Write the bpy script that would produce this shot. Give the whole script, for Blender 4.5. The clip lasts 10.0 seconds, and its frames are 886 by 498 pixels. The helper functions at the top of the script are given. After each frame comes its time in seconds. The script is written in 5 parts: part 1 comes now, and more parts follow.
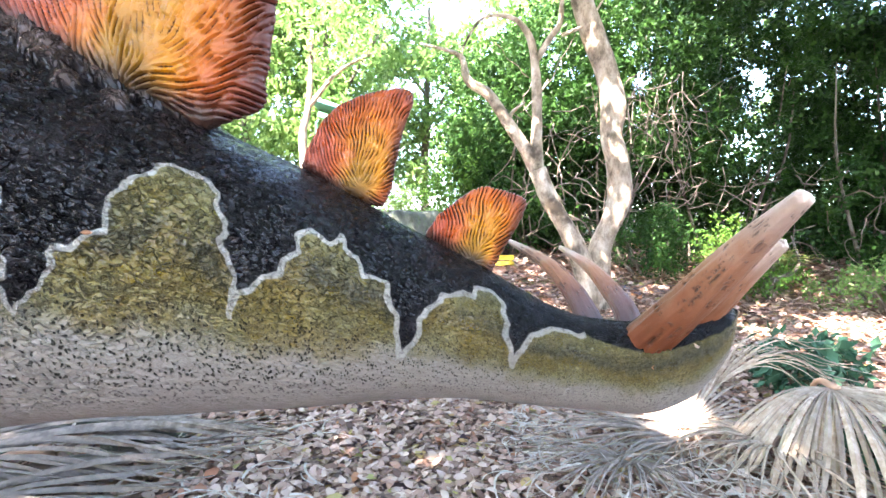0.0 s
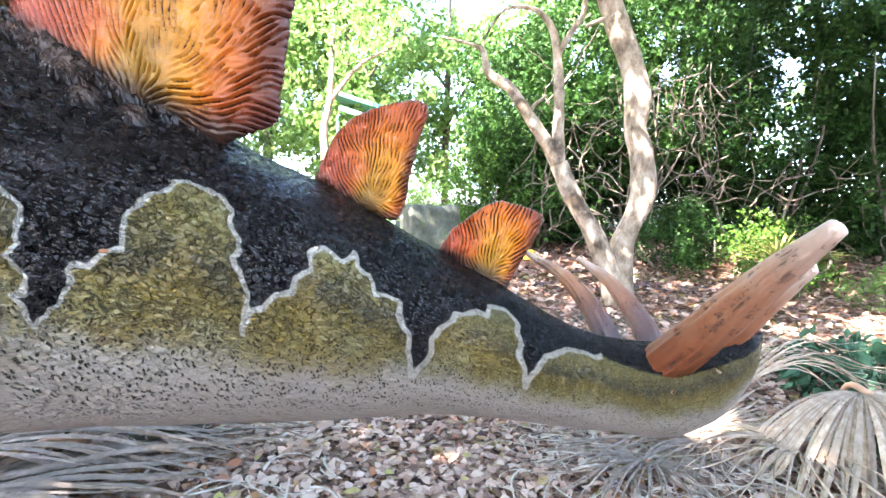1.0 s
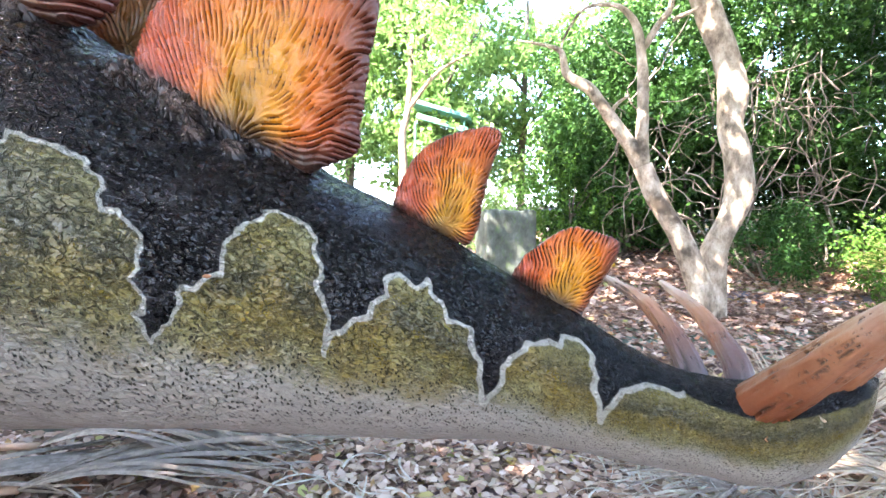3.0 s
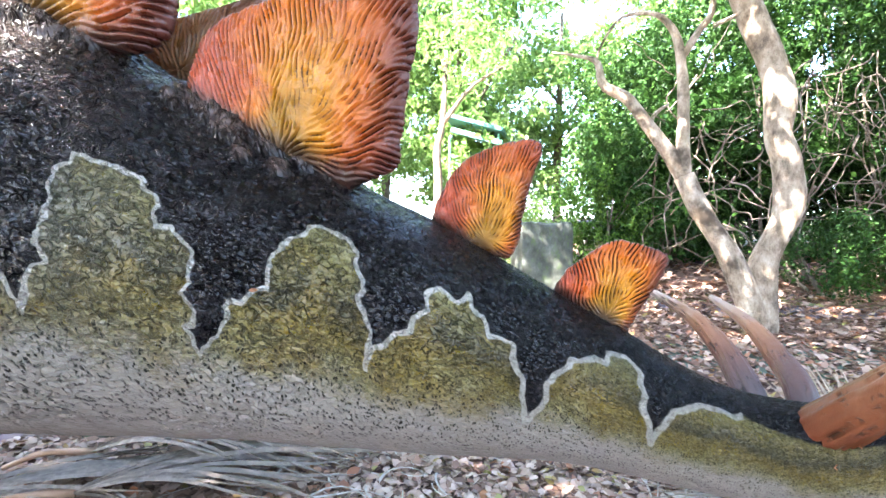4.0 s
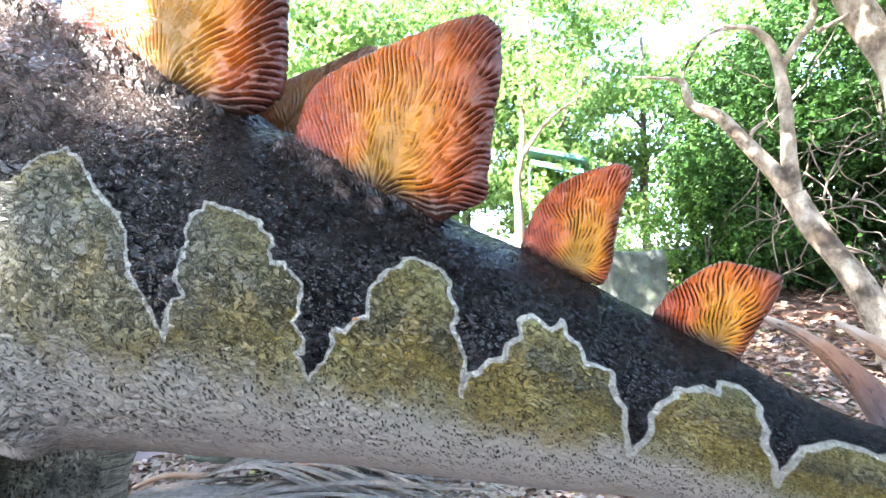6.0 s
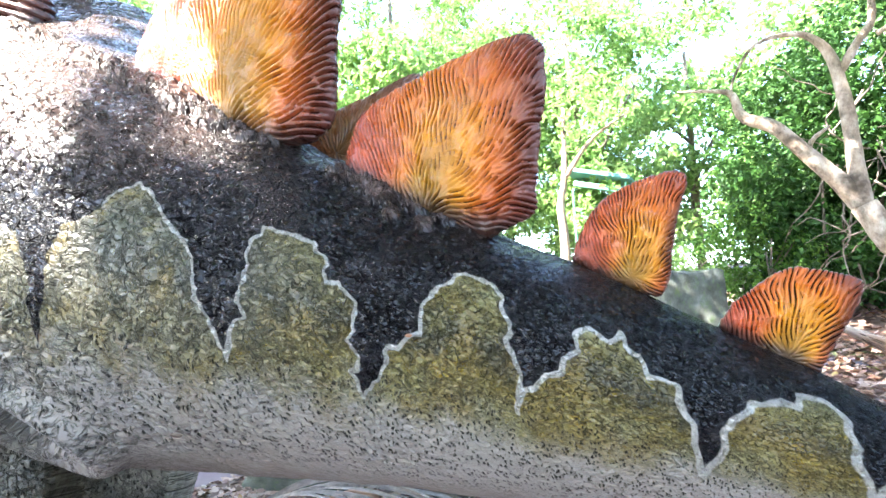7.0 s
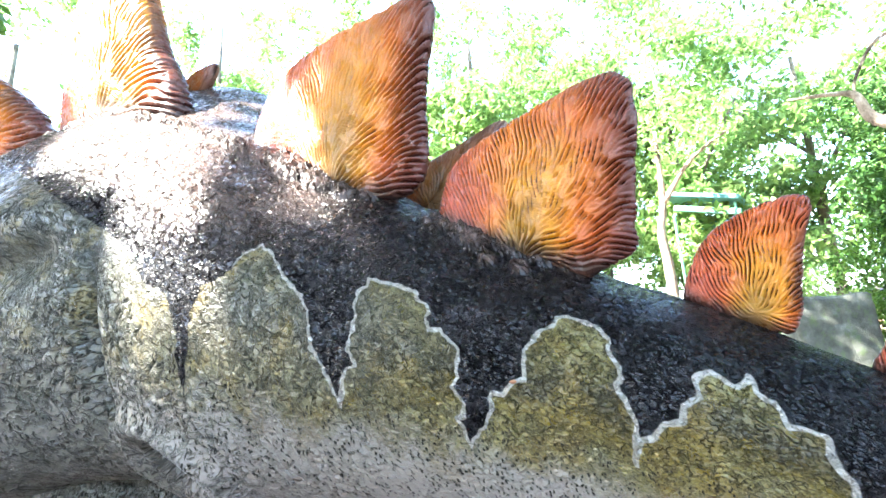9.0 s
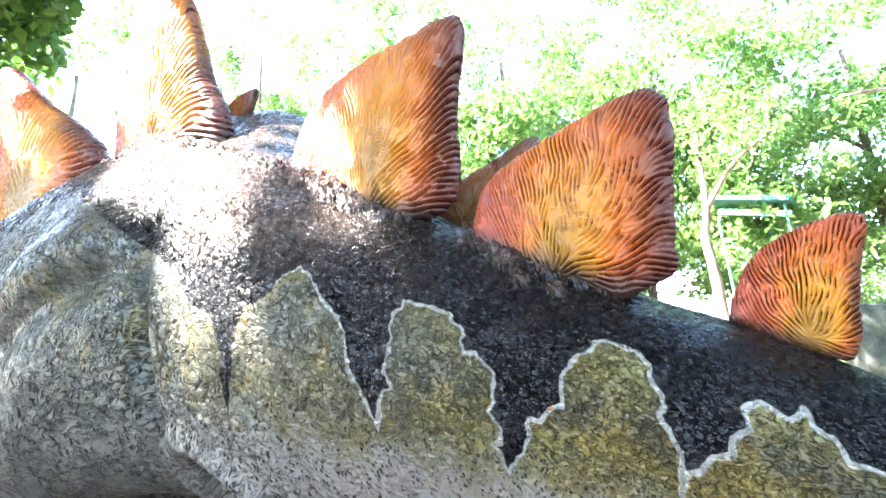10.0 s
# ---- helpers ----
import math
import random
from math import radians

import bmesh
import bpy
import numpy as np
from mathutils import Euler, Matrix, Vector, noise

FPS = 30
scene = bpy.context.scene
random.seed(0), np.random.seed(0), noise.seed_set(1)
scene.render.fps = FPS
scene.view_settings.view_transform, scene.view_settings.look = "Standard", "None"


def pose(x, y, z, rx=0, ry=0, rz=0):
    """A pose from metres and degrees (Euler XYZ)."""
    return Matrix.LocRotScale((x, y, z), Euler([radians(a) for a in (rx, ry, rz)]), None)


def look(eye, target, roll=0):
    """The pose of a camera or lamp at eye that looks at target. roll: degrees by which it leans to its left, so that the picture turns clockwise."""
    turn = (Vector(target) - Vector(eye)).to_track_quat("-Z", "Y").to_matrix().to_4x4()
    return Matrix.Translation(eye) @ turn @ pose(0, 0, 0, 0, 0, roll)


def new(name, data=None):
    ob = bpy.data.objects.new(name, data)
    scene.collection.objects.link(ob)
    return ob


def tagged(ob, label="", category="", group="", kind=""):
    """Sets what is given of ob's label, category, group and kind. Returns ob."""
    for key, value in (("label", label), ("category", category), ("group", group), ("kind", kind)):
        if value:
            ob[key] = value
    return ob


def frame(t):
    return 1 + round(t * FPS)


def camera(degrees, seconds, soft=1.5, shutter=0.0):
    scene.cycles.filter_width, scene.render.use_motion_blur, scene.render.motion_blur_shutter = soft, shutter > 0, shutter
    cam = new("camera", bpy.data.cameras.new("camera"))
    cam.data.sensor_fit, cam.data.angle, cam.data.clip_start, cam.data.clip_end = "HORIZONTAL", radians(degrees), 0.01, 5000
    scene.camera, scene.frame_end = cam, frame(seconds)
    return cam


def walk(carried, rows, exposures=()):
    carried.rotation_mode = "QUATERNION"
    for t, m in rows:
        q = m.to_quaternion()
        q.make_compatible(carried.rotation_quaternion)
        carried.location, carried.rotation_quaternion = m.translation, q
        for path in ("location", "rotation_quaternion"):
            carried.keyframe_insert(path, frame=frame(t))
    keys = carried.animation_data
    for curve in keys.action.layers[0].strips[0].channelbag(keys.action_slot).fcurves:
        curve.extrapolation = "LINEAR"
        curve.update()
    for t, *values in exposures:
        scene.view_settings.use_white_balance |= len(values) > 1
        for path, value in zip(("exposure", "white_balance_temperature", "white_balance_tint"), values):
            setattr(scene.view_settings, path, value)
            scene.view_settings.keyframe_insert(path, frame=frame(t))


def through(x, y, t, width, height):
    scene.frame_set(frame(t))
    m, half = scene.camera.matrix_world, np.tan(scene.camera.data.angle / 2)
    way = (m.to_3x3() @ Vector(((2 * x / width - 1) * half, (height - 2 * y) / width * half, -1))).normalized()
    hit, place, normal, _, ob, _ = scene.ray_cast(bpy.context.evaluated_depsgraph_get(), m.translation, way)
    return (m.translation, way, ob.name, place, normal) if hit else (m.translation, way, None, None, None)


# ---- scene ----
cam = camera(86.9, 10.0)
METRES, EYE, TILT, LEAN, TURN = 0.14, 1.19, -1.0, 0.0, 0.0
ROWS = [
    (0.0, 0.0000, 0.0000, 0.0000, 0.00, 0.00, 0.00),
    (0.5, 0.0268, 0.0207, 0.0961, 0.93, -0.34, -0.22),
    (1.0, 0.0432, 0.0507, 0.1684, 2.44, -0.89, -0.37),
    (1.5, 0.0580, 0.0534, 0.2191, 4.24, -1.32, -0.54),
    (2.0, 0.0733, 0.0351, 0.2794, 7.15, -1.47, -0.69),
    (2.5, 0.0816, 0.0220, 0.3167, 9.47, -1.06, -0.67),
    (4.0, 0.0229, 0.0297, 0.3391, 15.88, 1.02, -0.48),
    (4.5, 0.0264, -0.0003, 0.3427, 17.91, 2.20, -0.17),
    (5.0, 0.0231, -0.0243, 0.3459, 20.44, 2.88, 0.01),
    (5.5, 0.0113, -0.0538, 0.3294, 23.24, 3.80, 0.26),
    (7.0, -0.0472, -0.1069, 0.2152, 31.49, 8.51, 1.70),
    (7.5, -0.0648, -0.1248, 0.1796, 34.65, 9.86, 2.15),
    (8.0, -0.0820, -0.1559, 0.1409, 37.99, 11.19, 2.55),
    (8.5, -0.0653, -0.1822, 0.1773, 40.91, 12.70, 2.83),
    (9.0, -0.0347, -0.1923, 0.2595, 43.14, 13.73, 2.91),
    (9.5, -0.0165, -0.1966, 0.3169, 45.74, 14.68, 2.86),
    (10.0, 0.0030, -0.1968, 0.3725, 47.61, 15.12, 2.91),
]
EXPOSURES = [(0.0, 4.16, 6450, 15), (5.5, 4.10, 6200, 12), (7.5, 4.18, 6150, 10), (10.0, 4.27, 6150, 8.5)]
walk(cam, [(t, pose(0, 0, EYE, TILT, LEAN, TURN) @ pose(METRES * x, METRES * y, METRES * z, 90 + pitch, roll, yaw)) for t, x, y, z, yaw, pitch, roll in ROWS], EXPOSURES)

# ---- world and sun ----
SUN_WAY = Vector((-0.42, -0.55, 0.72)).normalized()  # towards the sun
world = bpy.data.worlds.new("world")
scene.world = world
world.use_nodes = True
sky = world.node_tree.nodes.new("ShaderNodeTexSky")
sky.sky_type, sky.sun_disc = "NISHITA", False
sky.sun_elevation = math.asin(SUN_WAY.z)
sky.sun_rotation = math.atan2(SUN_WAY.x, SUN_WAY.y)
back = world.node_tree.nodes["Background"]
back.inputs["Strength"].default_value = 0.15
world.node_tree.links.new(sky.outputs["Color"], back.inputs["Color"])
sun = new("sun", bpy.data.lights.new("sun", "SUN"))
sun.data.energy, sun.data.angle, sun.data.color = 4.6, radians(0.5), (1.0, 0.94, 0.84)
sun.matrix_world = look(SUN_WAY * 30, (0, 0, 0))


# ---- materials ----
class Nodes:
    """A small writer of node trees."""

    def __init__(self, name):
        self.mat = bpy.data.materials.new(name)
        self.mat.use_nodes = True
        self.tree = self.mat.node_tree
        self.bsdf = self.tree.nodes["Principled BSDF"]
        self.out = self.tree.nodes["Material Output"]

    def put(self, socket, value):
        if hasattr(value, "is_output"):
            self.tree.links.new(value, socket)
        elif isinstance(value, (tuple, list)) and len(value) == 3 and socket.type == "RGBA":
            socket.default_value = (*value, 1)
        elif value is not None:
            socket.default_value = value

    def add(self, kind, **values):
        node = self.tree.nodes.new(kind)
        for key, value in values.items():
            self.put(node.inputs[key.replace("_", " ")], value)
        return node

    def attr(self, name):
        node = self.tree.nodes.new("ShaderNodeAttribute")
        node.attribute_name = name
        return node.outputs["Fac"]

    def place(self):
        return self.tree.nodes.new("ShaderNodeTexCoord").outputs["Object"]

    def stretch(self, vector, x, y, z):
        node = self.add("ShaderNodeMapping", Vector=vector)
        node.inputs["Scale"].default_value = (x, y, z)
        return node.outputs["Vector"]

    def noise(self, scale, detail=4.0, rough=0.55, vector=None):
        node = self.add("ShaderNodeTexNoise", Scale=scale, Detail=detail, Roughness=rough, Vector=vector)
        return node.outputs["Fac"]

    def cells(self, scale, feature="F1", vector=None, out="Distance"):
        node = self.tree.nodes.new("ShaderNodeTexVoronoi")
        node.feature = feature
        self.put(node.inputs["Scale"], scale)
        self.put(node.inputs["Vector"], vector)
        return node.outputs[out]

    def math(self, op, a, b=None, c=None):
        node = self.tree.nodes.new("ShaderNodeMath")
        node.operation = op
        for n, value in enumerate((a, b, c)):
            self.put(node.inputs[n], value)
        return node.outputs[0]

    def span(self, value, a, b, c=0.0, d=1.0, smooth=True):
        node = self.tree.nodes.new("ShaderNodeMapRange")
        node.interpolation_type = "SMOOTHSTEP" if smooth else "LINEAR"
        for key, v in zip(("Value", "From Min", "From Max", "To Min", "To Max"), (value, a, b, c, d)):
            self.put(node.inputs[key], v)
        return node.outputs[0]

    def mix(self, fac, a, b, blend="MIX"):
        node = self.tree.nodes.new("ShaderNodeMix")
        node.data_type, node.blend_type = "RGBA", blend
        for n, value in ((0, fac), (6, a), (7, b)):
            self.put(node.inputs[n], value)
        return node.outputs[2]

    def ramp(self, fac, *stops):
        node = self.add("ShaderNodeValToRGB", Fac=fac)
        marks = node.color_ramp.elements
        while len(marks) < len(stops):
            marks.new(0.5)
        for mark, (at, colour) in zip(marks, stops):
            mark.position, mark.color = at, (*colour, 1)
        return node.outputs["Color"]

    def random(self, island=True):
        if island:
            return self.tree.nodes.new("ShaderNodeNewGeometry").outputs["Random Per Island"]
        return self.tree.nodes.new("ShaderNodeObjectInfo").outputs["Random"]

    def bump(self, height, strength=0.5, distance=0.01, normal=None):
        node = self.add("ShaderNodeBump", Height=height, Strength=strength, Distance=distance)
        if normal is not None:
            self.put(node.inputs["Normal"], normal)
        return node.outputs["Normal"]

    def done(self, colour, rough=0.6, normal=None, spec=0.5, through=0.0):
        self.put(self.bsdf.inputs["Base Color"], colour)
        self.put(self.bsdf.inputs["Roughness"], rough)
        self.put(self.bsdf.inputs["Specular IOR Level"], spec)
        if normal is not None:
            self.put(self.bsdf.inputs["Normal"], normal)
        if through:
            leaf = self.add("ShaderNodeBsdfTranslucent", Color=colour)
            both = self.add("ShaderNodeMixShader", Fac=through)
            self.tree.links.new(self.bsdf.outputs[0], both.inputs[1])
            self.tree.links.new(leaf.outputs[0], both.inputs[2])
            self.tree.links.new(both.outputs[0], self.out.inputs["Surface"])
        return self.mat


def skin_material():
    """Painted hide: glossy black back, olive scalloped patches with a pale outline, grey pitted belly."""
    m = Nodes("painted_hide")
    pat, th, hip, cav = m.attr("pat"), m.attr("th"), m.attr("hip"), m.attr("cavity")
    p = m.place()
    # coordinates over the hide in which its cells keep their shape from the hip to the tip
    both = m.tree.nodes.new("ShaderNodeCombineXYZ")
    m.put(both.inputs[0], m.attr("su"))
    m.put(both.inputs[1], m.attr("sv"))
    flat = both.outputs[0]

    def warped(scale, amount):
        node = m.tree.nodes.new("ShaderNodeVectorMath")
        node.operation = "MULTIPLY_ADD"
        m.put(node.inputs[0], m.add("ShaderNodeTexNoise", Scale=scale, Detail=3.0, Vector=flat).outputs["Color"])
        m.put(node.inputs[1], (amount, amount, 0.0))
        m.put(node.inputs[2], flat)
        return node.outputs[0]

    def flat_cells(scale, feature, vector):
        node = m.tree.nodes.new("ShaderNodeTexVoronoi")
        node.voronoi_dimensions, node.feature = "2D", feature
        m.put(node.inputs["Scale"], scale)
        m.put(node.inputs["Vector"], vector)
        return node.outputs["Distance"]

    bent = warped(15.0, 0.10)
    long = m.stretch(bent, 0.72, 1.12, 1)
    belly = m.span(th, -0.10, -0.26)
    along = m.tree.nodes.new("ShaderNodeSeparateXYZ")
    m.put(along.inputs[0], p)
    front = m.span(along.outputs["X"], -0.55, -0.95)
    big = m.math("MULTIPLY", m.span(flat_cells(17.0, "DISTANCE_TO_EDGE", long), 0.125, 0.015), m.span(m.noise(12, 3, 0.6, flat), 0.46, 0.55))
    small = m.math("MULTIPLY", m.span(flat_cells(33.0, "DISTANCE_TO_EDGE", long), 0.17, 0.02), m.span(m.noise(19, 3, 0.6, m.stretch(flat, 1.1, 0.9, 1)), 0.48, 0.56))
    worm = m.math("ABSOLUTE", m.math("SUBTRACT", m.noise(17, 2.5, 0.6, m.stretch(flat, 0.7, 1.2, 1)), 0.5))
    worm = m.math("MULTIPLY", m.span(worm, 0.040, 0.008), m.span(m.noise(21, 2, 0.5, p), 0.38, 0.50))
    crack = m.math("MAXIMUM", m.math("MAXIMUM", big, m.math("MULTIPLY", small, 0.75)), m.math("MULTIPLY", worm, 0.6))
    crack = m.math("MULTIPLY", crack, m.math("MAXIMUM", m.span(th, -0.16, -0.02, 0.12, 1.0), m.math("MULTIPLY", front, 0.9)))
    pits = m.math("MULTIPLY", m.span(flat_cells(27.0, "F1", m.stretch(warped(30.0, 0.05), 1.3, 0.85, 1)), 0.38, 0.16), m.span(m.noise(11, 5, 0.7, flat), 0.45, 0.56))
    pits = m.math("MULTIPLY", pits, m.math("MULTIPLY", m.span(th, 0.04, -0.06), m.span(th, -0.36, -0.22, 0.10, 1.0)))
    grain = m.noise(24, 2, 0.5, m.stretch(flat, 0.7, 1.2, 1))
    edge = m.math("ADD", pat, m.math("MULTIPLY", m.math("SUBTRACT", m.noise(110, 3, vector=p), 0.5), 0.004))
    fine = m.noise(420, 4, 0.65, p)
    blot = m.noise(26, 5, 0.6, p)
    black = m.mix(m.span(blot, 0.35, 0.75), (0.0035, 0.0028, 0.0036), (0.011, 0.0085, 0.010))
    black = m.mix(m.math("MULTIPLY", m.span(th, 0.22, 0.45), m.span(m.noise(9, 4, 0.6, p), 0.42, 0.7, 0.1, 0.9)), black, (0.034, 0.019, 0.013))
    black = m.mix(m.math("MULTIPLY", hip, 0.75), black, m.mix(m.span(blot, 0.3, 0.7), (0.065, 0.038, 0.028), (0.15, 0.098, 0.078)))
    level = m.math("ADD", th, m.math("MULTIPLY", m.math("SUBTRACT", m.noise(20, 5, 0.7, p), 0.5), 0.26))
    low = m.ramp(m.span(level, -0.5, 0.28, smooth=False),
                 (0.0, (0.22, 0.165, 0.145)), (0.22, (0.25, 0.215, 0.19)), (0.48, (0.235, 0.21, 0.175)), (0.58, (0.175, 0.145, 0.052)),
                 (0.645, (0.125, 0.090, 0.008)), (0.72, (0.036, 0.026, 0.002)), (0.84, (0.120, 0.095, 0.014)), (1.0, (0.120, 0.108, 0.045)))
    faded = m.math("MULTIPLY", m.span(along.outputs["X"], -0.36, -0.55, 0.0, 0.72), m.span(level, -0.16, 0.02))
    low = m.mix(faded, low, m.mix(m.span(blot, 0.35, 0.65), (0.038, 0.037, 0.021), (0.092, 0.087, 0.056)))
    # darker mottling from the rump forwards
    mottle = m.math("MULTIPLY", m.span(along.outputs["X"], -0.88, -1.20, 0.0, 0.92), m.span(m.noise(8, 5, 0.7, p), 0.34, 0.60, 0.45, 1.0))
    low = m.mix(mottle, low, m.mix(m.span(blot, 0.35, 0.65), (0.030, 0.030, 0.021), (0.095, 0.090, 0.064)))
    ochre = m.mix(m.span(m.noise(13, 4, 0.6, p), 0.50, 0.66), low, m.mix(0.65, low, (0.150, 0.098, 0.006)))
    low = m.mix(m.span(level, -0.2, -0.05), low, ochre)
    tint = m.mix(m.math("MULTIPLY", m.span(fine, 0.45, 0.75), 0.3), low, m.mix(0.5, low, (0.40, 0.38, 0.32)))
    # near-black colour in pits, cracks and creases deepens the relief
    low = m.mix(m.math("MULTIPLY", m.math("MAXIMUM", pits, m.math("MULTIPLY", crack, 0.8)), 0.92), tint, (0.010, 0.0095, 0.006))
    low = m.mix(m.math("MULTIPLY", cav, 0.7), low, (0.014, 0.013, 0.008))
    black = m.mix(m.math("MULTIPLY", crack, 0.85), black, (0.0015, 0.0015, 0.0015))
    colour = m.mix(m.span(edge, -0.0012, 0.0012), black, low)
    worn = m.span(m.noise(170, 4, 0.7, p), 0.32, 0.48, 0.5, 1.0)
    line = m.math("MULTIPLY", m.math("MULTIPLY", m.span(m.math("ABSOLUTE", edge), 0.0033, 0.0016), m.attr("lined")), worn)
    colour = m.mix(m.math("MULTIPLY", line, 0.92), colour, m.mix(fine, (0.22, 0.20, 0.17), (0.42, 0.39, 0.345)))
    dark = m.math("MULTIPLY", m.span(edge, 0.002, -0.002), m.math("SUBTRACT", 1.0, line))
    rough = m.math("ADD", m.math("MULTIPLY", m.span(m.noise(60, 4, 0.6, p), 0.3, 0.7), 0.18), m.math("SUBTRACT", 0.24, m.math("MULTIPLY", dark, 0.10)))
    rough = m.math("ADD", rough, m.math("MULTIPLY", belly, 0.12))
    rough = m.math("ADD", rough, m.math("MULTIPLY", crack, 0.3))
    size = m.attr("cell")
    relief = m.math("ADD", m.math("MAXIMUM", crack, pits), m.math("MULTIPLY", m.math("SUBTRACT", 0.5, grain), m.span(th, -0.3, 0.0, 0.35, 0.75)))
    normal = m.bump(m.math("MULTIPLY", relief, size), 1.0, -0.58)
    normal = m.bump(fine, 0.25, 0.0005, normal)
    # gloss cut in cracks and pits, standing in for occlusion there
    shine = m.math("SUBTRACT", m.math("SUBTRACT", 0.50, m.math("MULTIPLY", dark, 0.20)), m.math("MULTIPLY", m.math("MAXIMUM", crack, pits), 0.34))
    return m.done(colour, rough, normal, shine)


def plate_material():
    """Painted fin: yellow round the middle of its foot, orange, then red and dark brown at its rim."""
    m = Nodes("painted_fin")
    rho, side, ridge, back, p = m.attr("rho"), m.attr("side"), m.attr("ridge"), m.attr("rear"), m.place()
    ru = m.math("ADD", rho, m.math("MULTIPLY", m.math("SUBTRACT", m.noise(16, 4, 0.6, p), 0.5), 0.30))
    colour = m.ramp(ru, (0.08, (0.30, 0.140, 0.010)), (0.30, (0.52, 0.20, 0.006)), (0.52, (0.48, 0.118, 0.005)), (0.74, (0.36, 0.060, 0.007)), (1.0, (0.17, 0.024, 0.007)))
    colour = m.mix(m.math("MULTIPLY", m.span(back, 0.45, 0.95), 0.35), colour, m.mix(ridge, (0.20, 0.02, 0.010), (0.48, 0.075, 0.035)))
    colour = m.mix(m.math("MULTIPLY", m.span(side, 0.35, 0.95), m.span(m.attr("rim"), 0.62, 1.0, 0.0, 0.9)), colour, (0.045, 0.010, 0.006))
    colour = m.mix(m.span(m.attr("rim"), 0.955, 0.995, 0.0, 0.75), colour, (0.10, 0.030, 0.022))
    # darker just above where the fin meets the hide
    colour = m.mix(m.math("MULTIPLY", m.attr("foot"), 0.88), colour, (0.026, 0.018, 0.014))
    groove = m.span(ridge, 0.55, 0.05)
    colour = m.mix(m.math("MULTIPLY", groove, 0.94), colour, (0.022, 0.004, 0.002))
    colour = m.mix(m.math("MULTIPLY", m.attr("dull"), 0.8), colour, m.mix(ridge, (0.05, 0.028, 0.018), (0.16, 0.090, 0.056)))
    tall = m.math("ADD", m.noise(330, 4, 0.65, p), m.math("MULTIPLY", m.noise(90, 3, 0.6, p), 0.9))
    rough = m.math("ADD", m.span(m.noise(60, 4, vector=p), 0.3, 0.7, 0.22, 0.38), m.math("MULTIPLY", groove, 0.35))
    return m.done(colour, rough, m.bump(tall, 0.40, 0.0018), m.math("SUBTRACT", 0.44, m.math("MULTIPLY", groove, 0.36)))


def horn_material():
    """Spikes: red-brown at the root, pale worn pinkish tan with dark cracks towards the tip."""
    m = Nodes("painted_horn")
    v, p = m.attr("rho"), m.place()
    streak = m.noise(38, 5, 0.65, p)
    at = m.math("ADD", v, m.math("MULTIPLY", m.math("SUBTRACT", streak, 0.5), 0.35))
    colour = m.ramp(at, (0.0, (0.050, 0.017, 0.010)), (0.22, (0.130, 0.036, 0.015)), (0.45, (0.20, 0.062, 0.023)), (0.70, (0.34, 0.155, 0.082)), (1.0, (0.50, 0.37, 0.29)))
    colour = m.mix(m.math("MULTIPLY", m.attr("dull"), m.span(v, 0.75, 0.05, 0.0, 0.8)), colour, (0.085, 0.075, 0.085))
    chip = m.math("MULTIPLY", m.attr("ridge"), m.span(m.noise(60, 4, 0.7, p), 0.53, 0.60))
    colour = m.mix(m.math("MULTIPLY", chip, 0.92), colour, (0.020, 0.012, 0.009))
    tall = m.math("SUBTRACT", m.math("MULTIPLY", m.noise(240, 4, 0.65, p), 0.4), chip)
    return m.done(colour, m.span(streak, 0.3, 0.7, 0.34, 0.52), m.bump(tall, 0.8, 0.002))


def leaf_material(name, a, b, through=0.4, rough=0.45):
    m = Nodes(name)
    r = m.random()
    colour = m.mix(r, a, b)
    colour = m.mix(m.span(m.noise(2.2, 3), 0.35, 0.7, 0.0, 0.5), colour, m.mix(0.5, colour, (0.02, 0.035, 0.008)))
    return m.done(colour, rough, None, 0.22, through)


def litter_material():
    m = Nodes("fallen_leaves")
    r = m.random()
    colour = m.ramp(r, (0.0, (0.09, 0.048, 0.032)), (0.25, (0.24, 0.135, 0.095)), (0.55, (0.41, 0.27, 0.205)), (0.85, (0.53, 0.385, 0.31)), (0.96, (0.33, 0.12, 0.055)), (1.0, (0.33, 0.30, 0.10)))
    return m.done(colour, 0.6, m.bump(m.noise(120, 3), 0.3, 0.004), 0.35, 0.12)


def soil_material():
    m = Nodes("leafy_soil")
    a, b = m.noise(9, 6, 0.7), m.cells(26, out="Color")
    grey = m.math("MULTIPLY", a, 1.0)
    colour = m.ramp(grey, (0.25, (0.05, 0.034, 0.024)), (0.5, (0.13, 0.09, 0.065)), (0.75, (0.26, 0.19, 0.145)))
    colour = m.mix(0.25, colour, m.mix(0.6, b, (0.25, 0.18, 0.13)))
    return m.done(colour, 0.9, m.bump(m.math("ADD", a, m.noise(60, 4)), 0.8, 0.03), 0.2)


def dry_frond_material(name, a, b):
    m = Nodes(name)
    p = m.place()
    r = m.random(False)
    vein = m.noise(1.0, 4, 0.6, m.stretch(p, 22, 22, 22))
    colour = m.mix(m.span(vein, 0.3, 0.75), a, b)
    colour = m.mix(m.math("MULTIPLY", r, 0.6), colour, (0.17, 0.135, 0.11))
    colour = m.mix(m.span(m.noise(14, 4, 0.65, p), 0.58, 0.72, 0.0, 0.6), colour, (0.14, 0.085, 0.055))
    return m.done(colour, 0.55, m.bump(vein, 0.4, 0.004), 0.3, 0.15)


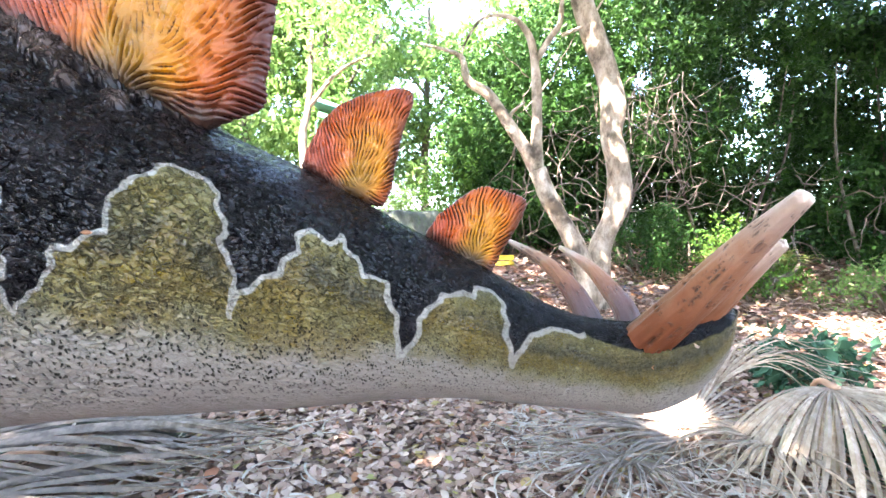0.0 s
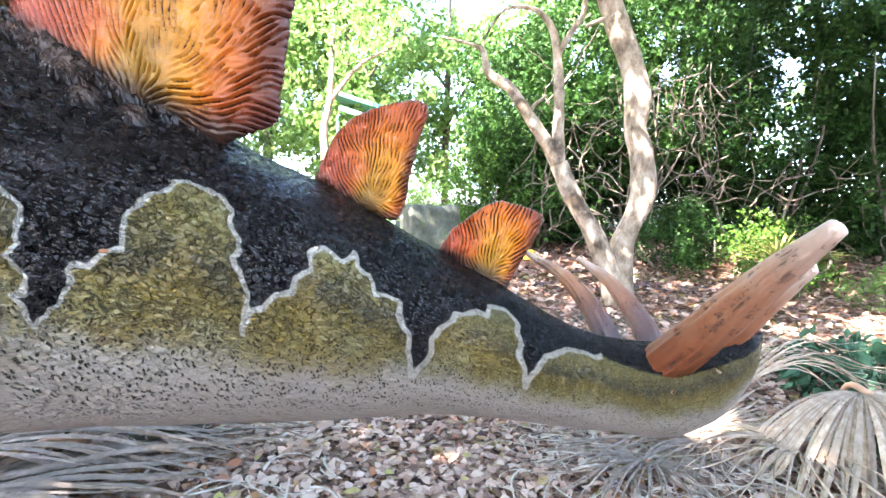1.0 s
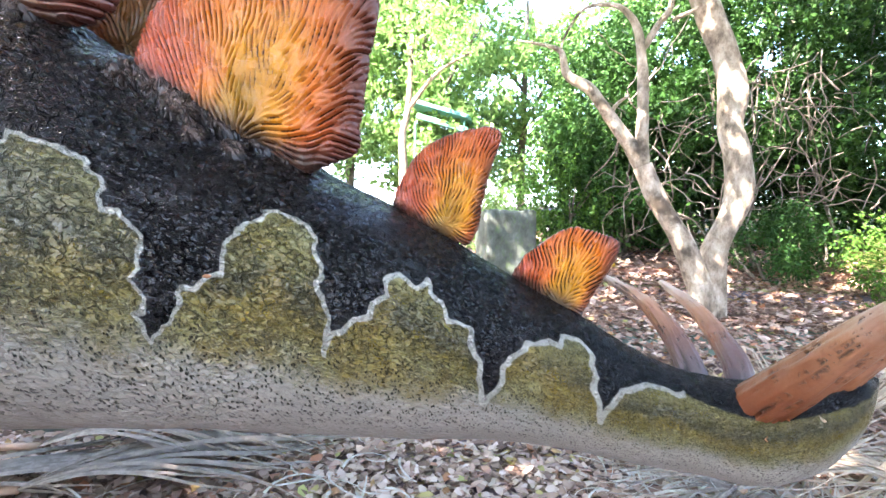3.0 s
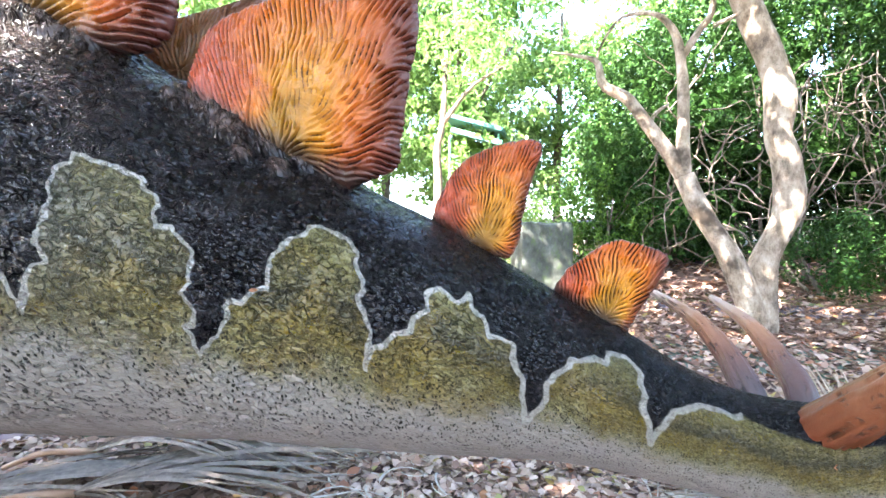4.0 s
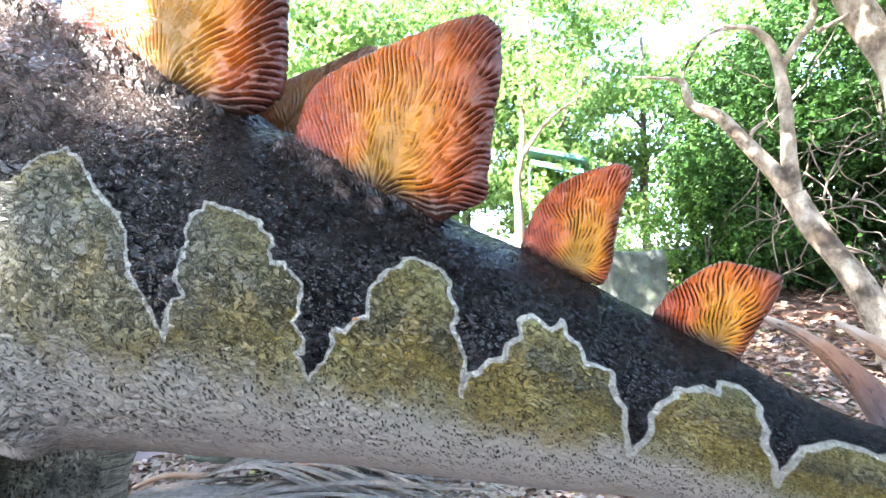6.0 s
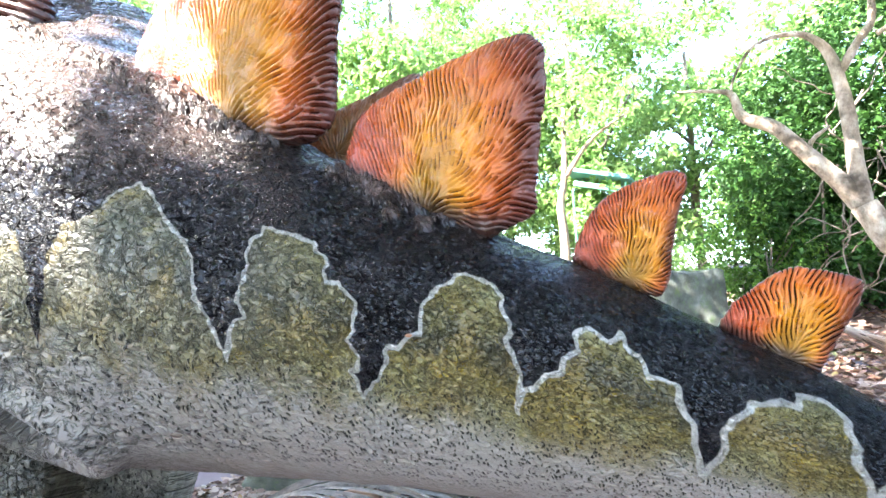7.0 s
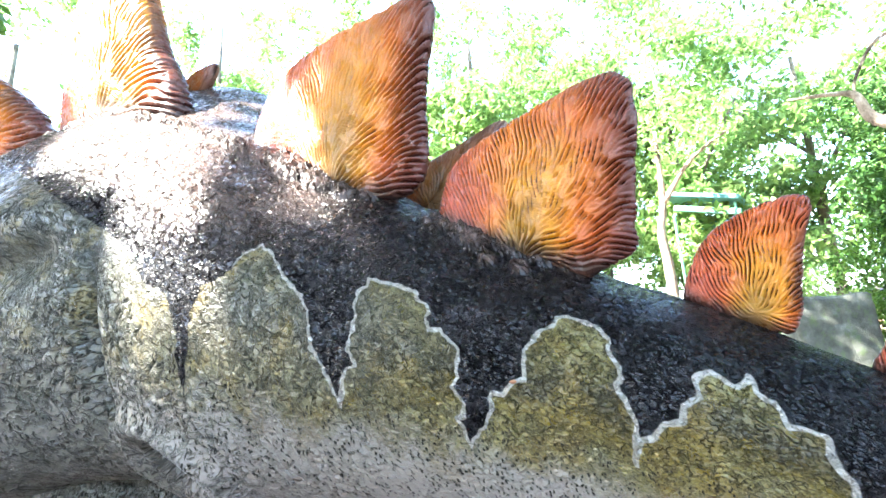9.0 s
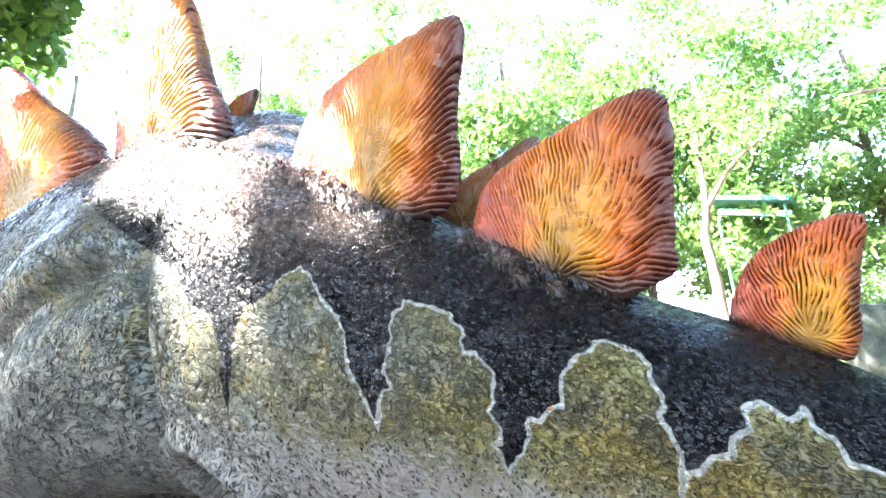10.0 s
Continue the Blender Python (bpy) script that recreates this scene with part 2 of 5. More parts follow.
def bark_material(name, a, b, c):
    m = Nodes(name)
    p = m.place()
    n = m.noise(7, 6, 0.7, m.stretch(p, 1, 1, 0.55))
    colour = m.ramp(n, (0.32, a), (0.5, b), (0.68, c))
    colour = m.mix(m.span(m.noise(2.3, 4, 0.6, p), 0.55, 0.68), colour, a)
    colour = m.mix(m.span(m.cells(18, vector=p), 0.22, 0.08, 0, 0.5), colour, (0.10, 0.12, 0.075))
    return m.done(colour, 0.85, m.bump(m.math("ADD", n, m.noise(45, 4, 0.7, p)), 0.7, 0.03), 0.2)


def stone_material():
    m = Nodes("mossy_stone")
    p = m.place()
    n = m.noise(6, 7, 0.7, p)
    colour = m.ramp(n, (0.3, (0.04, 0.042, 0.034)), (0.55, (0.11, 0.118, 0.10)), (0.75, (0.21, 0.22, 0.195)))
    colour = m.mix(m.span(m.noise(11, 5, 0.7, p), 0.5, 0.68, 0, 0.75), colour, (0.10, 0.14, 0.06))
    return m.done(colour, 0.9, m.bump(m.math("ADD", n, m.noise(50, 4, 0.7, p)), 0.7, 0.03), 0.2)


def paint_material(name, a, b, rough=0.6):
    m = Nodes(name)
    return m.done(m.mix(m.span(m.noise(5, 5, 0.6, m.place()), 0.3, 0.7), a, b), rough)


HIDE, FIN, HORN = skin_material(), plate_material(), horn_material()
LITTER, SOIL = litter_material(), soil_material()
FROND_GREY = dry_frond_material("dry_frond_grey", (0.15, 0.112, 0.09), (0.38, 0.305, 0.26))
FROND_TAN = dry_frond_material("dry_frond_tan", (0.36, 0.25, 0.17), (0.64, 0.51, 0.40))
BARK_PALE = bark_material("pale_lichen_bark", (0.085, 0.062, 0.045), (0.31, 0.235, 0.175), (0.52, 0.43, 0.35))
BARK_DARK = bark_material("brown_bark", (0.06, 0.05, 0.04), (0.14, 0.115, 0.09), (0.22, 0.19, 0.16))
STONE = stone_material()
FROND_SHRED = dry_frond_material("dry_frond_shreds", (0.42, 0.35, 0.29), (0.70, 0.61, 0.53))
FROND_STALK = paint_material("palm_stalk", (0.28, 0.15, 0.09), (0.42, 0.27, 0.19))
LEAF_DEEP = leaf_material("deep_green_leaves", (0.018, 0.055, 0.012), (0.05, 0.115, 0.022), 0.28)
LEAF_MID = leaf_material("green_leaves", (0.05, 0.12, 0.02), (0.12, 0.22, 0.035), 0.4)
LEAF_BRIGHT = leaf_material("sunny_green_leaves", (0.12, 0.22, 0.055), (0.29, 0.42, 0.14), 0.5)
LEAF_BLUE = leaf_material("blue_green_leaves", (0.03, 0.085, 0.05), (0.08, 0.17, 0.10), 0.25)
LEAF_STRAP = leaf_material("yellow_green_blades", (0.22, 0.26, 0.06), (0.38, 0.36, 0.14), 0.4)
TWIG = paint_material("dry_twigs", (0.10, 0.075, 0.058), (0.20, 0.155, 0.125), 0.85)
ROOF = paint_material("green_painted_roof", (0.07, 0.20, 0.20), (0.11, 0.28, 0.27))
TIMBER = paint_material("green_painted_timber", (0.08, 0.22, 0.17), (0.12, 0.30, 0.22))
GRIT = paint_material("bird_lime", (0.6, 0.58, 0.54), (0.75, 0.73, 0.7))


# ---- shaping tools ----
def hashed(i, j, k, seed):
    h = np.sin(i * 127.1 + j * 311.7 + k * 74.7 + seed * 53.3) * 43758.5453
    return h - np.floor(h)


def soft_noise(p, scale, seed=0):
    """Smooth value noise, 0 to 1, at rows of points."""
    q = p * scale
    c = np.floor(q)
    f = q - c
    f = f * f * (3 - 2 * f)
    total = 0
    for a in (0, 1):
        for b in (0, 1):
            for d in (0, 1):
                w = np.abs(1 - a - f[:, 0]) * np.abs(1 - b - f[:, 1]) * np.abs(1 - d - f[:, 2])
                total = total + w * hashed(c[:, 0] + a, c[:, 1] + b, c[:, 2] + d, seed)
    return total


def crackle(uv, scale, seed=0):
    """Distance between the two nearest cell points at rows of flat coordinates: 0 on the cracks."""
    q = uv * scale
    c = np.floor(q)
    best, second = np.full(len(q), 9.0), np.full(len(q), 9.0)
    for a in (-1, 0, 1):
        for b in (-1, 0, 1):
            i, j = c[:, 0] + a, c[:, 1] + b
            d = np.hypot(i + hashed(i, j, 0, seed) - q[:, 0], j + hashed(i, j, 1, seed) - q[:, 1])
            second = np.minimum(second, np.maximum(best, d))
            best = np.minimum(best, d)
    return second - best


def step(x, a, b):
    t = np.clip((x - a) / (b - a), 0, 1)
    return t * t * (3 - 2 * t)


def spline(at, knots, values):
    """A smooth curve through values at rising knots."""
    k, v = np.asarray(knots, float), np.asarray(values, float)
    slope = np.gradient(v, k)
    i = np.clip(np.searchsorted(k, at) - 1, 0, len(k) - 2)
    h = k[i + 1] - k[i]
    t = np.clip((at - k[i]) / h, 0, 1)
    return (2 * t**3 - 3 * t**2 + 1) * v[i] + (t**3 - 2 * t**2 + t) * h * slope[i] + (3 * t**2 - 2 * t**3) * v[i + 1] + (t**3 - t**2) * h * slope[i + 1]


def mesh_of(name, verts, faces, mats, attrs=None, slots=None, smooth=True):
    me = bpy.data.meshes.new(name)
    me.from_pydata(np.asarray(verts).tolist(), [], faces if isinstance(faces, list) else faces.tolist())
    for mat in mats:
        me.materials.append(mat)
    for key, values in (attrs or {}).items():
        me.attributes.new(key, "FLOAT", "POINT").data.foreach_set("value", np.asarray(values, np.float32))
    if slots is not None:
        me.polygons.foreach_set("material_index", np.asarray(slots, np.int32))
    me.polygons.foreach_set("use_smooth", np.full(len(me.polygons), smooth))
    me.update()
    return me


def piece(name, me, parent, label=""):
    ob = new(name, me)
    ob.parent = parent
    if label:
        ob["label"] = label
    return ob


def grid_faces(rows, cols, start=0, wrap=True):
    r = np.arange(rows - 1)[:, None] * cols
    c = np.arange(cols if wrap else cols - 1)[None, :]
    d = (c + 1) % cols
    return (np.stack([r + c, r + d, r + cols + d, r + cols + c], -1) + start).reshape(-1, 4)


def tube_along(points, radii, sides=10, rough=0.0, seed=0):
    """A round, tapering tube along points; verts and faces."""
    points, radii = np.asarray(points, float), np.asarray(radii, float)
    n = max(8, 4 * (len(points) - 1))
    at = np.linspace(0, len(points) - 1, n)
    line = np.stack([spline(at, range(len(points)), points[:, c]) for c in range(3)], -1)
    rad = np.interp(at, range(len(points)), radii)
    way = np.gradient(line, axis=0)
    way /= np.linalg.norm(way, axis=1)[:, None] + 1e-9
    side = np.cross(way, (0.31, 0.85, 0.12))
    side /= np.linalg.norm(side, axis=1)[:, None] + 1e-9
    other = np.cross(way, side)
    a = np.linspace(0, 2 * np.pi, sides, endpoint=False)
    ring = line[:, None] + rad[:, None, None] * (np.cos(a)[None, :, None] * side[:, None] + np.sin(a)[None, :, None] * other[:, None])
    verts = ring.reshape(-1, 3)
    if rough:
        push = (soft_noise(verts, 0.6 / radii.max(), seed) - 0.5) * 2 * rough
        verts = verts + (verts - np.repeat(line, sides, 0)) * push[:, None]
    faces = grid_faces(n, sides).tolist()
    faces += [list(range(sides))[::-1], list(range((n - 1) * sides, n * sides))]
    return verts, faces


# ---- the statue ----
AXIS = (0.5041, -0.182, -0.1282)  # the tail's line in plan: y = a + b x + c x x
FLAT = 0.869  # its width over its height
SX = [-4.05, -3.95, -3.7, -3.3, -2.9, -2.5, -2.15, -1.75, -1.45, -1.2, -0.95, -0.75, -0.55, -0.35, -0.15, 0.02, 0.15, 0.215, 0.247, 0.268, 0.279]
SZ = [1.10, 1.10, 1.10, 1.19, 1.30, 1.43, 1.56, 1.640, 1.566, 1.455, 1.328, 1.261, 1.222, 1.1755, 1.138, 1.099, 1.0665, 1.070, 1.088, 1.108, 1.122]
SR = [0.02, 0.18, 0.34, 0.46, 0.52, 0.55, 0.515, 0.442, 0.400, 0.3965, 0.370, 0.304, 0.248, 0.186, 0.128, 0.0755, 0.0460, 0.044, 0.037, 0.022, 0.003]


def axis_y(x):
    bent = np.maximum(x, -2.4)
    return AXIS[0] + AXIS[1] * bent + AXIS[2] * bent * bent + 0.433 * (x - bent)


# Upper edges of the painted patches: along the tail, and degrees round it from the side (90 is the ridge).
FLANK = [(-4.0, 5), (-2.4, 10), (-1.9, 24), (-1.5, 18), (-1.25, 14), (-1.06, 12), (-0.99, 7), (-0.923, 8), (-0.892, 0), (-0.873, -18)]
RUMP = [(-0.873, -18), (-0.859, -6), (-0.862, 5.7), (-0.845, 13.5), (-0.805, 20), (-0.793, 22), (-0.784, 27.7), (-0.756, 33.2), (-0.719, 30.2), (-0.678, 24.3), (-0.637, 19.6),
        (-0.617, 15.5), (-0.603, 8.7), (-0.593, 3.8), (-0.572, -0.7), (-0.558, -5.3), (-0.548, -11.5)]
BROAD = [(-0.548, -11.5), (-0.541, -4.1), (-0.53, 0.2), (-0.518, 2), (-0.525, 4.5), (-0.533, 6.7), (-0.529, 11.6), (-0.528, 16.3), (-0.536, 20.7), (-0.537, 25), (-0.525, 28.3),
         (-0.527, 31.2), (-0.512, 31.7), (-0.485, 32.3), (-0.452, 32.7), (-0.441, 30.2), (-0.427, 28.8), (-0.418, 25.7), (-0.42, 21), (-0.415, 19.8), (-0.4, 21.4), (-0.386, 19.4),
         (-0.374, 15.9), (-0.372, 7.8), (-0.38, 3.6), (-0.374, 1.4), (-0.363, -1.3), (-0.364, -4.1), (-0.376, -6.7), (-0.369, -9.9), (-0.365, -15.4)]
DOMED = [(-0.365, -15.4), (-0.346, -8.5), (-0.334, -2.1), (-0.334, 2.5), (-0.327, 4.6), (-0.318, 4.7), (-0.311, 7.7), (-0.303, 10.1), (-0.292, 11.6), (-0.293, 23.9), (-0.287, 28.6),
         (-0.274, 32.8), (-0.265, 35.9), (-0.264, 39.8), (-0.252, 42.2), (-0.238, 41.1), (-0.22, 38.2), (-0.209, 35.5), (-0.205, 30.1), (-0.196, 24), (-0.194, 20.6), (-0.199, 17),
         (-0.192, 11.7), (-0.185, 7.9), (-0.187, 2.2), (-0.189, -9.4)]
NOTCHED = [(-0.189, -9.4), (-0.184, -0.9), (-0.17, 2.9), (-0.159, 7.5), (-0.147, 9.6), (-0.145, 16.6), (-0.132, 22.6), (-0.135, 27.4), (-0.13, 31.2), (-0.122, 32.9), (-0.114, 31.7),
           (-0.105, 30.1), (-0.1, 33.6), (-0.096, 36.8), (-0.092, 30.7), (-0.081, 29.4), (-0.076, 25.5), (-0.075, 20.6), (-0.065, 21.4), (-0.053, 20.4), (-0.05, 9.1), (-0.044, 5.8),
           (-0.044, -6.4), (-0.040, -21)]
SMALL = [(-0.040, -21), (-0.029, -11.5), (-0.022, -4), (-0.022, 4), (-0.014, 12.4), (-0.002, 20.5), (0.0, 25.6), (0.007, 26.3), (0.019, 32.9), (0.028, 32.3), (0.031, 41), (0.047, 46),
         (0.053, 42.2), (0.058, 37.8), (0.058, 29.4), (0.061, 22.2), (0.058, 10.9), (0.063, 2.9), (0.064, -12)]
LAST = [(0.064, -12), (0.075, 5.8), (0.084, 19.6), (0.093, 26.1), (0.099, 30.2), (0.105, 37.2), (0.111, 39.2), (0.121, 39.9), (0.128, 37.7), (0.136, 41.7)]
TIP = [(0.136, 41.7), (0.16, 34), (0.19, 30), (0.23, 30), (0.29, 20)]
PATCHES = [FLANK, RUMP, BROAD, DOMED, NOTCHED, SMALL, LAST, TIP]


def paint_distance(x, th, r):
    """Metres from the patches' upper edge over the hide: positive within a patch."""
    dist, inside, lined = np.full(len(x), 9.0), np.zeros(len(x), bool), np.full(len(x), 0.0)
    for n, outline in enumerate(PATCHES):
        low, high = outline[0][0] - 0.02, outline[-1][0] + 0.02
        near = np.flatnonzero((x > low) & (x < high))
        if not len(near):
            continue
        px, pt, pr = x[near], th[near], r[near]
        odd = np.zeros(len(near), bool)
        ring = outline + [(outline[-1][0], -170), (outline[0][0], -170)]
        for (ax, at), (bx, bt) in zip(ring, ring[1:] + ring[:1]):
            cross = (ax > px) != (bx > px)
            span = bx - ax if bx != ax else 1e-9
            odd ^= cross & (pt < at + (px - ax) / span * (bt - at))
        inside[near] |= odd
        for (ax, at), (bx, bt) in zip(outline, outline[1:]):
            k = np.radians(1) * pr
            dx, dt = bx - ax, (bt - at) * k
            along = np.clip(((px - ax) * dx + (pt - at) * k * dt) / (dx * dx + dt * dt + 1e-12), 0, 1)
            d = np.hypot(px - ax - along * dx, (pt - at) * k - along * dt)
            closer = d < dist[near]
            dist[near[closer]] = d[closer]
            lined[near[closer]] = float(1 <= n < 7 and ax > -0.80)
    return np.where(inside, dist, -dist), lined


def wrinkles(solid, flow, size, amount):
    """Pebbled, creased hide: how far it is cut in, and how deep in a crease each point lies."""
    warp = (np.stack([soft_noise(solid, 38, 7), soft_noise(solid, 38, 8)], -1) - 0.5) * 0.05
    a = crackle((flow + warp) * (0.8, 1.0), 15, 1)
    mask = step(soft_noise(solid, 24, 9), 0.40, 0.60)
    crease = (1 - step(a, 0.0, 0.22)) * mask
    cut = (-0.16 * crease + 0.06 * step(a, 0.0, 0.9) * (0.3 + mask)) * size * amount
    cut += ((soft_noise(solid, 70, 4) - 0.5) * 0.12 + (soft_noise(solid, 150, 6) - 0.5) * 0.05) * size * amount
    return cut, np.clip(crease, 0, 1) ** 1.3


def thigh(side):
    """A hind leg, flaring up into the flank."""
    zs = np.linspace(1.34, -0.03, 300)
    knots = [-0.03, 0.06, 0.2, 0.4, 0.7, 0.85, 0.95, 1.05, 1.15, 1.34]
    rear = spline(zs, knots, [-1.22, -1.26, -1.32, -1.30, -1.28, -1.26, -1.26, -1.28, -1.3, -1.4])
    front = spline(zs, knots, [-1.80, -1.74, -1.70, -1.80, -2.10, -2.28, -2.36, -2.38, -2.3, -1.9])
    deep = spline(zs, knots, [0.22, 0.20, 0.18, 0.21, 0.28, 0.32, 0.33, 0.30, 0.24, 0.10])
    ang = np.linspace(0, 2 * np.pi, 420, endpoint=False)
    k, a = (g.ravel() for g in np.meshgrid(np.arange(300), ang, indexing="ij"))
    k = k.astype(int)
    mid = 0.43 if side < 0 else 0.66
    x = (rear + front)[k] / 2 + (rear - front)[k] / 2 * np.cos(a)
    y = mid + side * 0.05 * (1 - zs[k]) + deep[k] * np.sign(np.sin(a)) * np.abs(np.sin(a)) ** 1.4 * side * -1 * (0.28 + 0.72 * step(x, -0.95, -1.6))
    z = zs[k]
    p = np.stack([x, y, z], -1)
    su, sv = (x + y * 0.9) * 2.4, (z + y * 0.3) * 2.4
    cut, cavity = wrinkles(p, np.stack([su, sv], -1), np.full(len(x), 0.02), np.full(len(x), 0.8))
    out = np.stack([np.cos(a) * deep[k], np.sin(a) * side * -1 * (rear - front)[k] / 2, 0 * a], -1)
    out /= np.linalg.norm(out, axis=1)[:, None]
    p += out * (cut + (soft_noise(p, 6, 31) - 0.5) * 0.05)[:, None]
    return p, grid_faces(300, 420) if side > 0 else grid_faces(300, 420)[:, ::-1], dict(pat=np.full(len(x), 0.1), th=-0.19 + 0.2 * (z - 1.0), cavity=cavity * 0.5, su=su, sv=sv, cell=np.full(len(x), 0.018))


def hide_grid():
    """The hide's tube with its bulges, hollow, knobs and wrinkles."""
    xs = np.concatenate([np.linspace(0.2787, 0.06, 125), np.linspace(0.0578, -1.25, 600), np.linspace(-1.254, -4.05, 400)])
    ang = np.concatenate([np.linspace(-105, 108, 430), np.linspace(112, 251, 34)])
    x, th = (g.ravel() for g in np.meshgrid(xs, ang, indexing="ij"))
    r = spline(x, SX, SR)
    wrapped = np.where(th > 180, th - 360, th)
    # a step along the tail over its girth, so that cells stay as long as they are wide
    girth = spline(xs, SX, SR)
    run = np.concatenate([[0], np.cumsum(np.diff(-xs) / np.maximum(0.03, (girth[1:] + girth[:-1]) / 2))])
    su, sv = np.repeat(run, len(ang)), np.radians(th)
    solid = np.stack([x, np.cos(np.radians(th)) * r, np.sin(np.radians(th)) * r], -1)
    flank = np.minimum(np.abs(wrapped + 18), np.abs(np.abs(wrapped) - 162))  # both sides
    push = 0.15 * np.exp(-(((x + 1.50) / 0.28) ** 2) - (flank / 42) ** 2)
    low_flank = np.minimum(np.abs(wrapped + 55), np.abs(np.abs(wrapped) - 125))
    push += 0.34 * np.exp(-(((x + 1.80) / 0.52) ** 2) - (low_flank / 34) ** 2)
    slant = (wrapped + 18 - (x + 1.52) * 75) / 6
    push -= 0.050 * np.exp(-(slant**2)) * step(x, -1.2, -1.35) * step(x, -2.6, -2.2) * (np.abs(wrapped) < 95)
    push += 0.030 * np.exp(-(((slant - 2.6) / 1.6) ** 2)) * step(x, -1.2, -1.35) * step(x, -2.6, -2.2) * (np.abs(wrapped) < 95)
    push -= 0.045 * np.exp(-(((x + 1.16 + 0.0012 * (wrapped + 10)) / 0.028) ** 2)) * np.exp(-(((wrapped + 18) / 24) ** 2))
    # the hollow behind the thigh, with a raised rim
    hollow = np.hypot((x + 1.00) / 0.095, (wrapped + 47) / 11.0)
    push += (-0.20 * step(hollow, 1.0, 0.45) + 0.024 * np.exp(-(((hollow - 1.35) / 0.28) ** 2))) * (np.abs(wrapped) < 150)
    push += (soft_noise(solid, 7, 3) - 0.5) * 0.022 * np.clip(r / 0.3, 0.1, 1)
    # raised pads on which the two large fins stand
    pad = np.exp(-((np.abs(wrapped - 83) / 17) ** 2))
    push += 0.017 * pad * step(x, -0.60, -0.50) * step(x, -0.22, -0.30) + 0.026 * pad * step(x, -1.25, -1.1) * step(x, -0.55, -0.66)
    knob = np.zeros(len(x))
    for kx, kt, size in KNOBS:
        d = np.hypot(x - kx, np.radians(wrapped - kt) * r) / (size * 1.3)
        push += size * 0.72 * np.sqrt(np.clip(1 - d * d, 0, 1)) * (0.7 + 0.6 * soft_noise(solid, 120, 5))
        knob = np.maximum(knob, step(d, 1.05, 0.6))
    belly = 1 - step(wrapped, -75, -30)
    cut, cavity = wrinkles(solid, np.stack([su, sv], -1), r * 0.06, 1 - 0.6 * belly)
    push += cut
    wig = (np.stack([soft_noise(solid, 95, 21), soft_noise(solid, 95, 22)], -1) - 0.5) * (0.008 * np.clip(r / 0.2, 0.35, 1))[:, None]
    pat, lined = paint_distance(x + wig[:, 0], wrapped + np.degrees(wig[:, 1] / np.maximum(r, 0.02)), r)
    push += 0.0014 * np.exp(-((pat / 0.0035) ** 2)) * lined
    rr = r + push * np.clip(r / 0.03, 0, 1)
    t = np.radians(th)
    verts = np.stack([x, axis_y(x) - FLAT * rr * np.cos(t), spline(x, SX, SZ) + rr * np.sin(t)], -1)
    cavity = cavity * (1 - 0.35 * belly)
    hip = np.maximum(step(x, -0.62, -0.98) * step(wrapped, 12, 45), 0.8 * knob)
    n = len(xs), len(ang)
    faces = grid_faces(*n)[:, ::-1]
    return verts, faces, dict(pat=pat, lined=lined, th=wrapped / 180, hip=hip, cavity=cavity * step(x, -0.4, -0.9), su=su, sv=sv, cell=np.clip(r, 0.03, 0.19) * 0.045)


KNOBS = [(-0.485, 70, 0.021), (-0.445, 71, 0.018), (-0.405, 70, 0.026), (-0.355, 73, 0.021), (-0.310, 75, 0.022), (-0.27, 76, 0.018), (-0.375, 60, 0.012), (-0.33, 62, 0.012),
         (-0.66, 76, 0.024), (-0.715, 74, 0.028), (-0.79, 73, 0.034), (-0.865, 71, 0.036), (-0.925, 72, 0.026), (-0.975, 70, 0.030), (-1.03, 69, 0.028), (-1.085, 69, 0.024),
         (-1.15, 68, 0.024), (-1.23, 68, 0.022), (-1.34, 68, 0.028), (-1.47, 70, 0.03), (-1.60, 70, 0.034), (-1.72, 70, 0.03), (-1.9, 68, 0.03), (-2.05, 68, 0.03), (-2.25, 68, 0.04)]


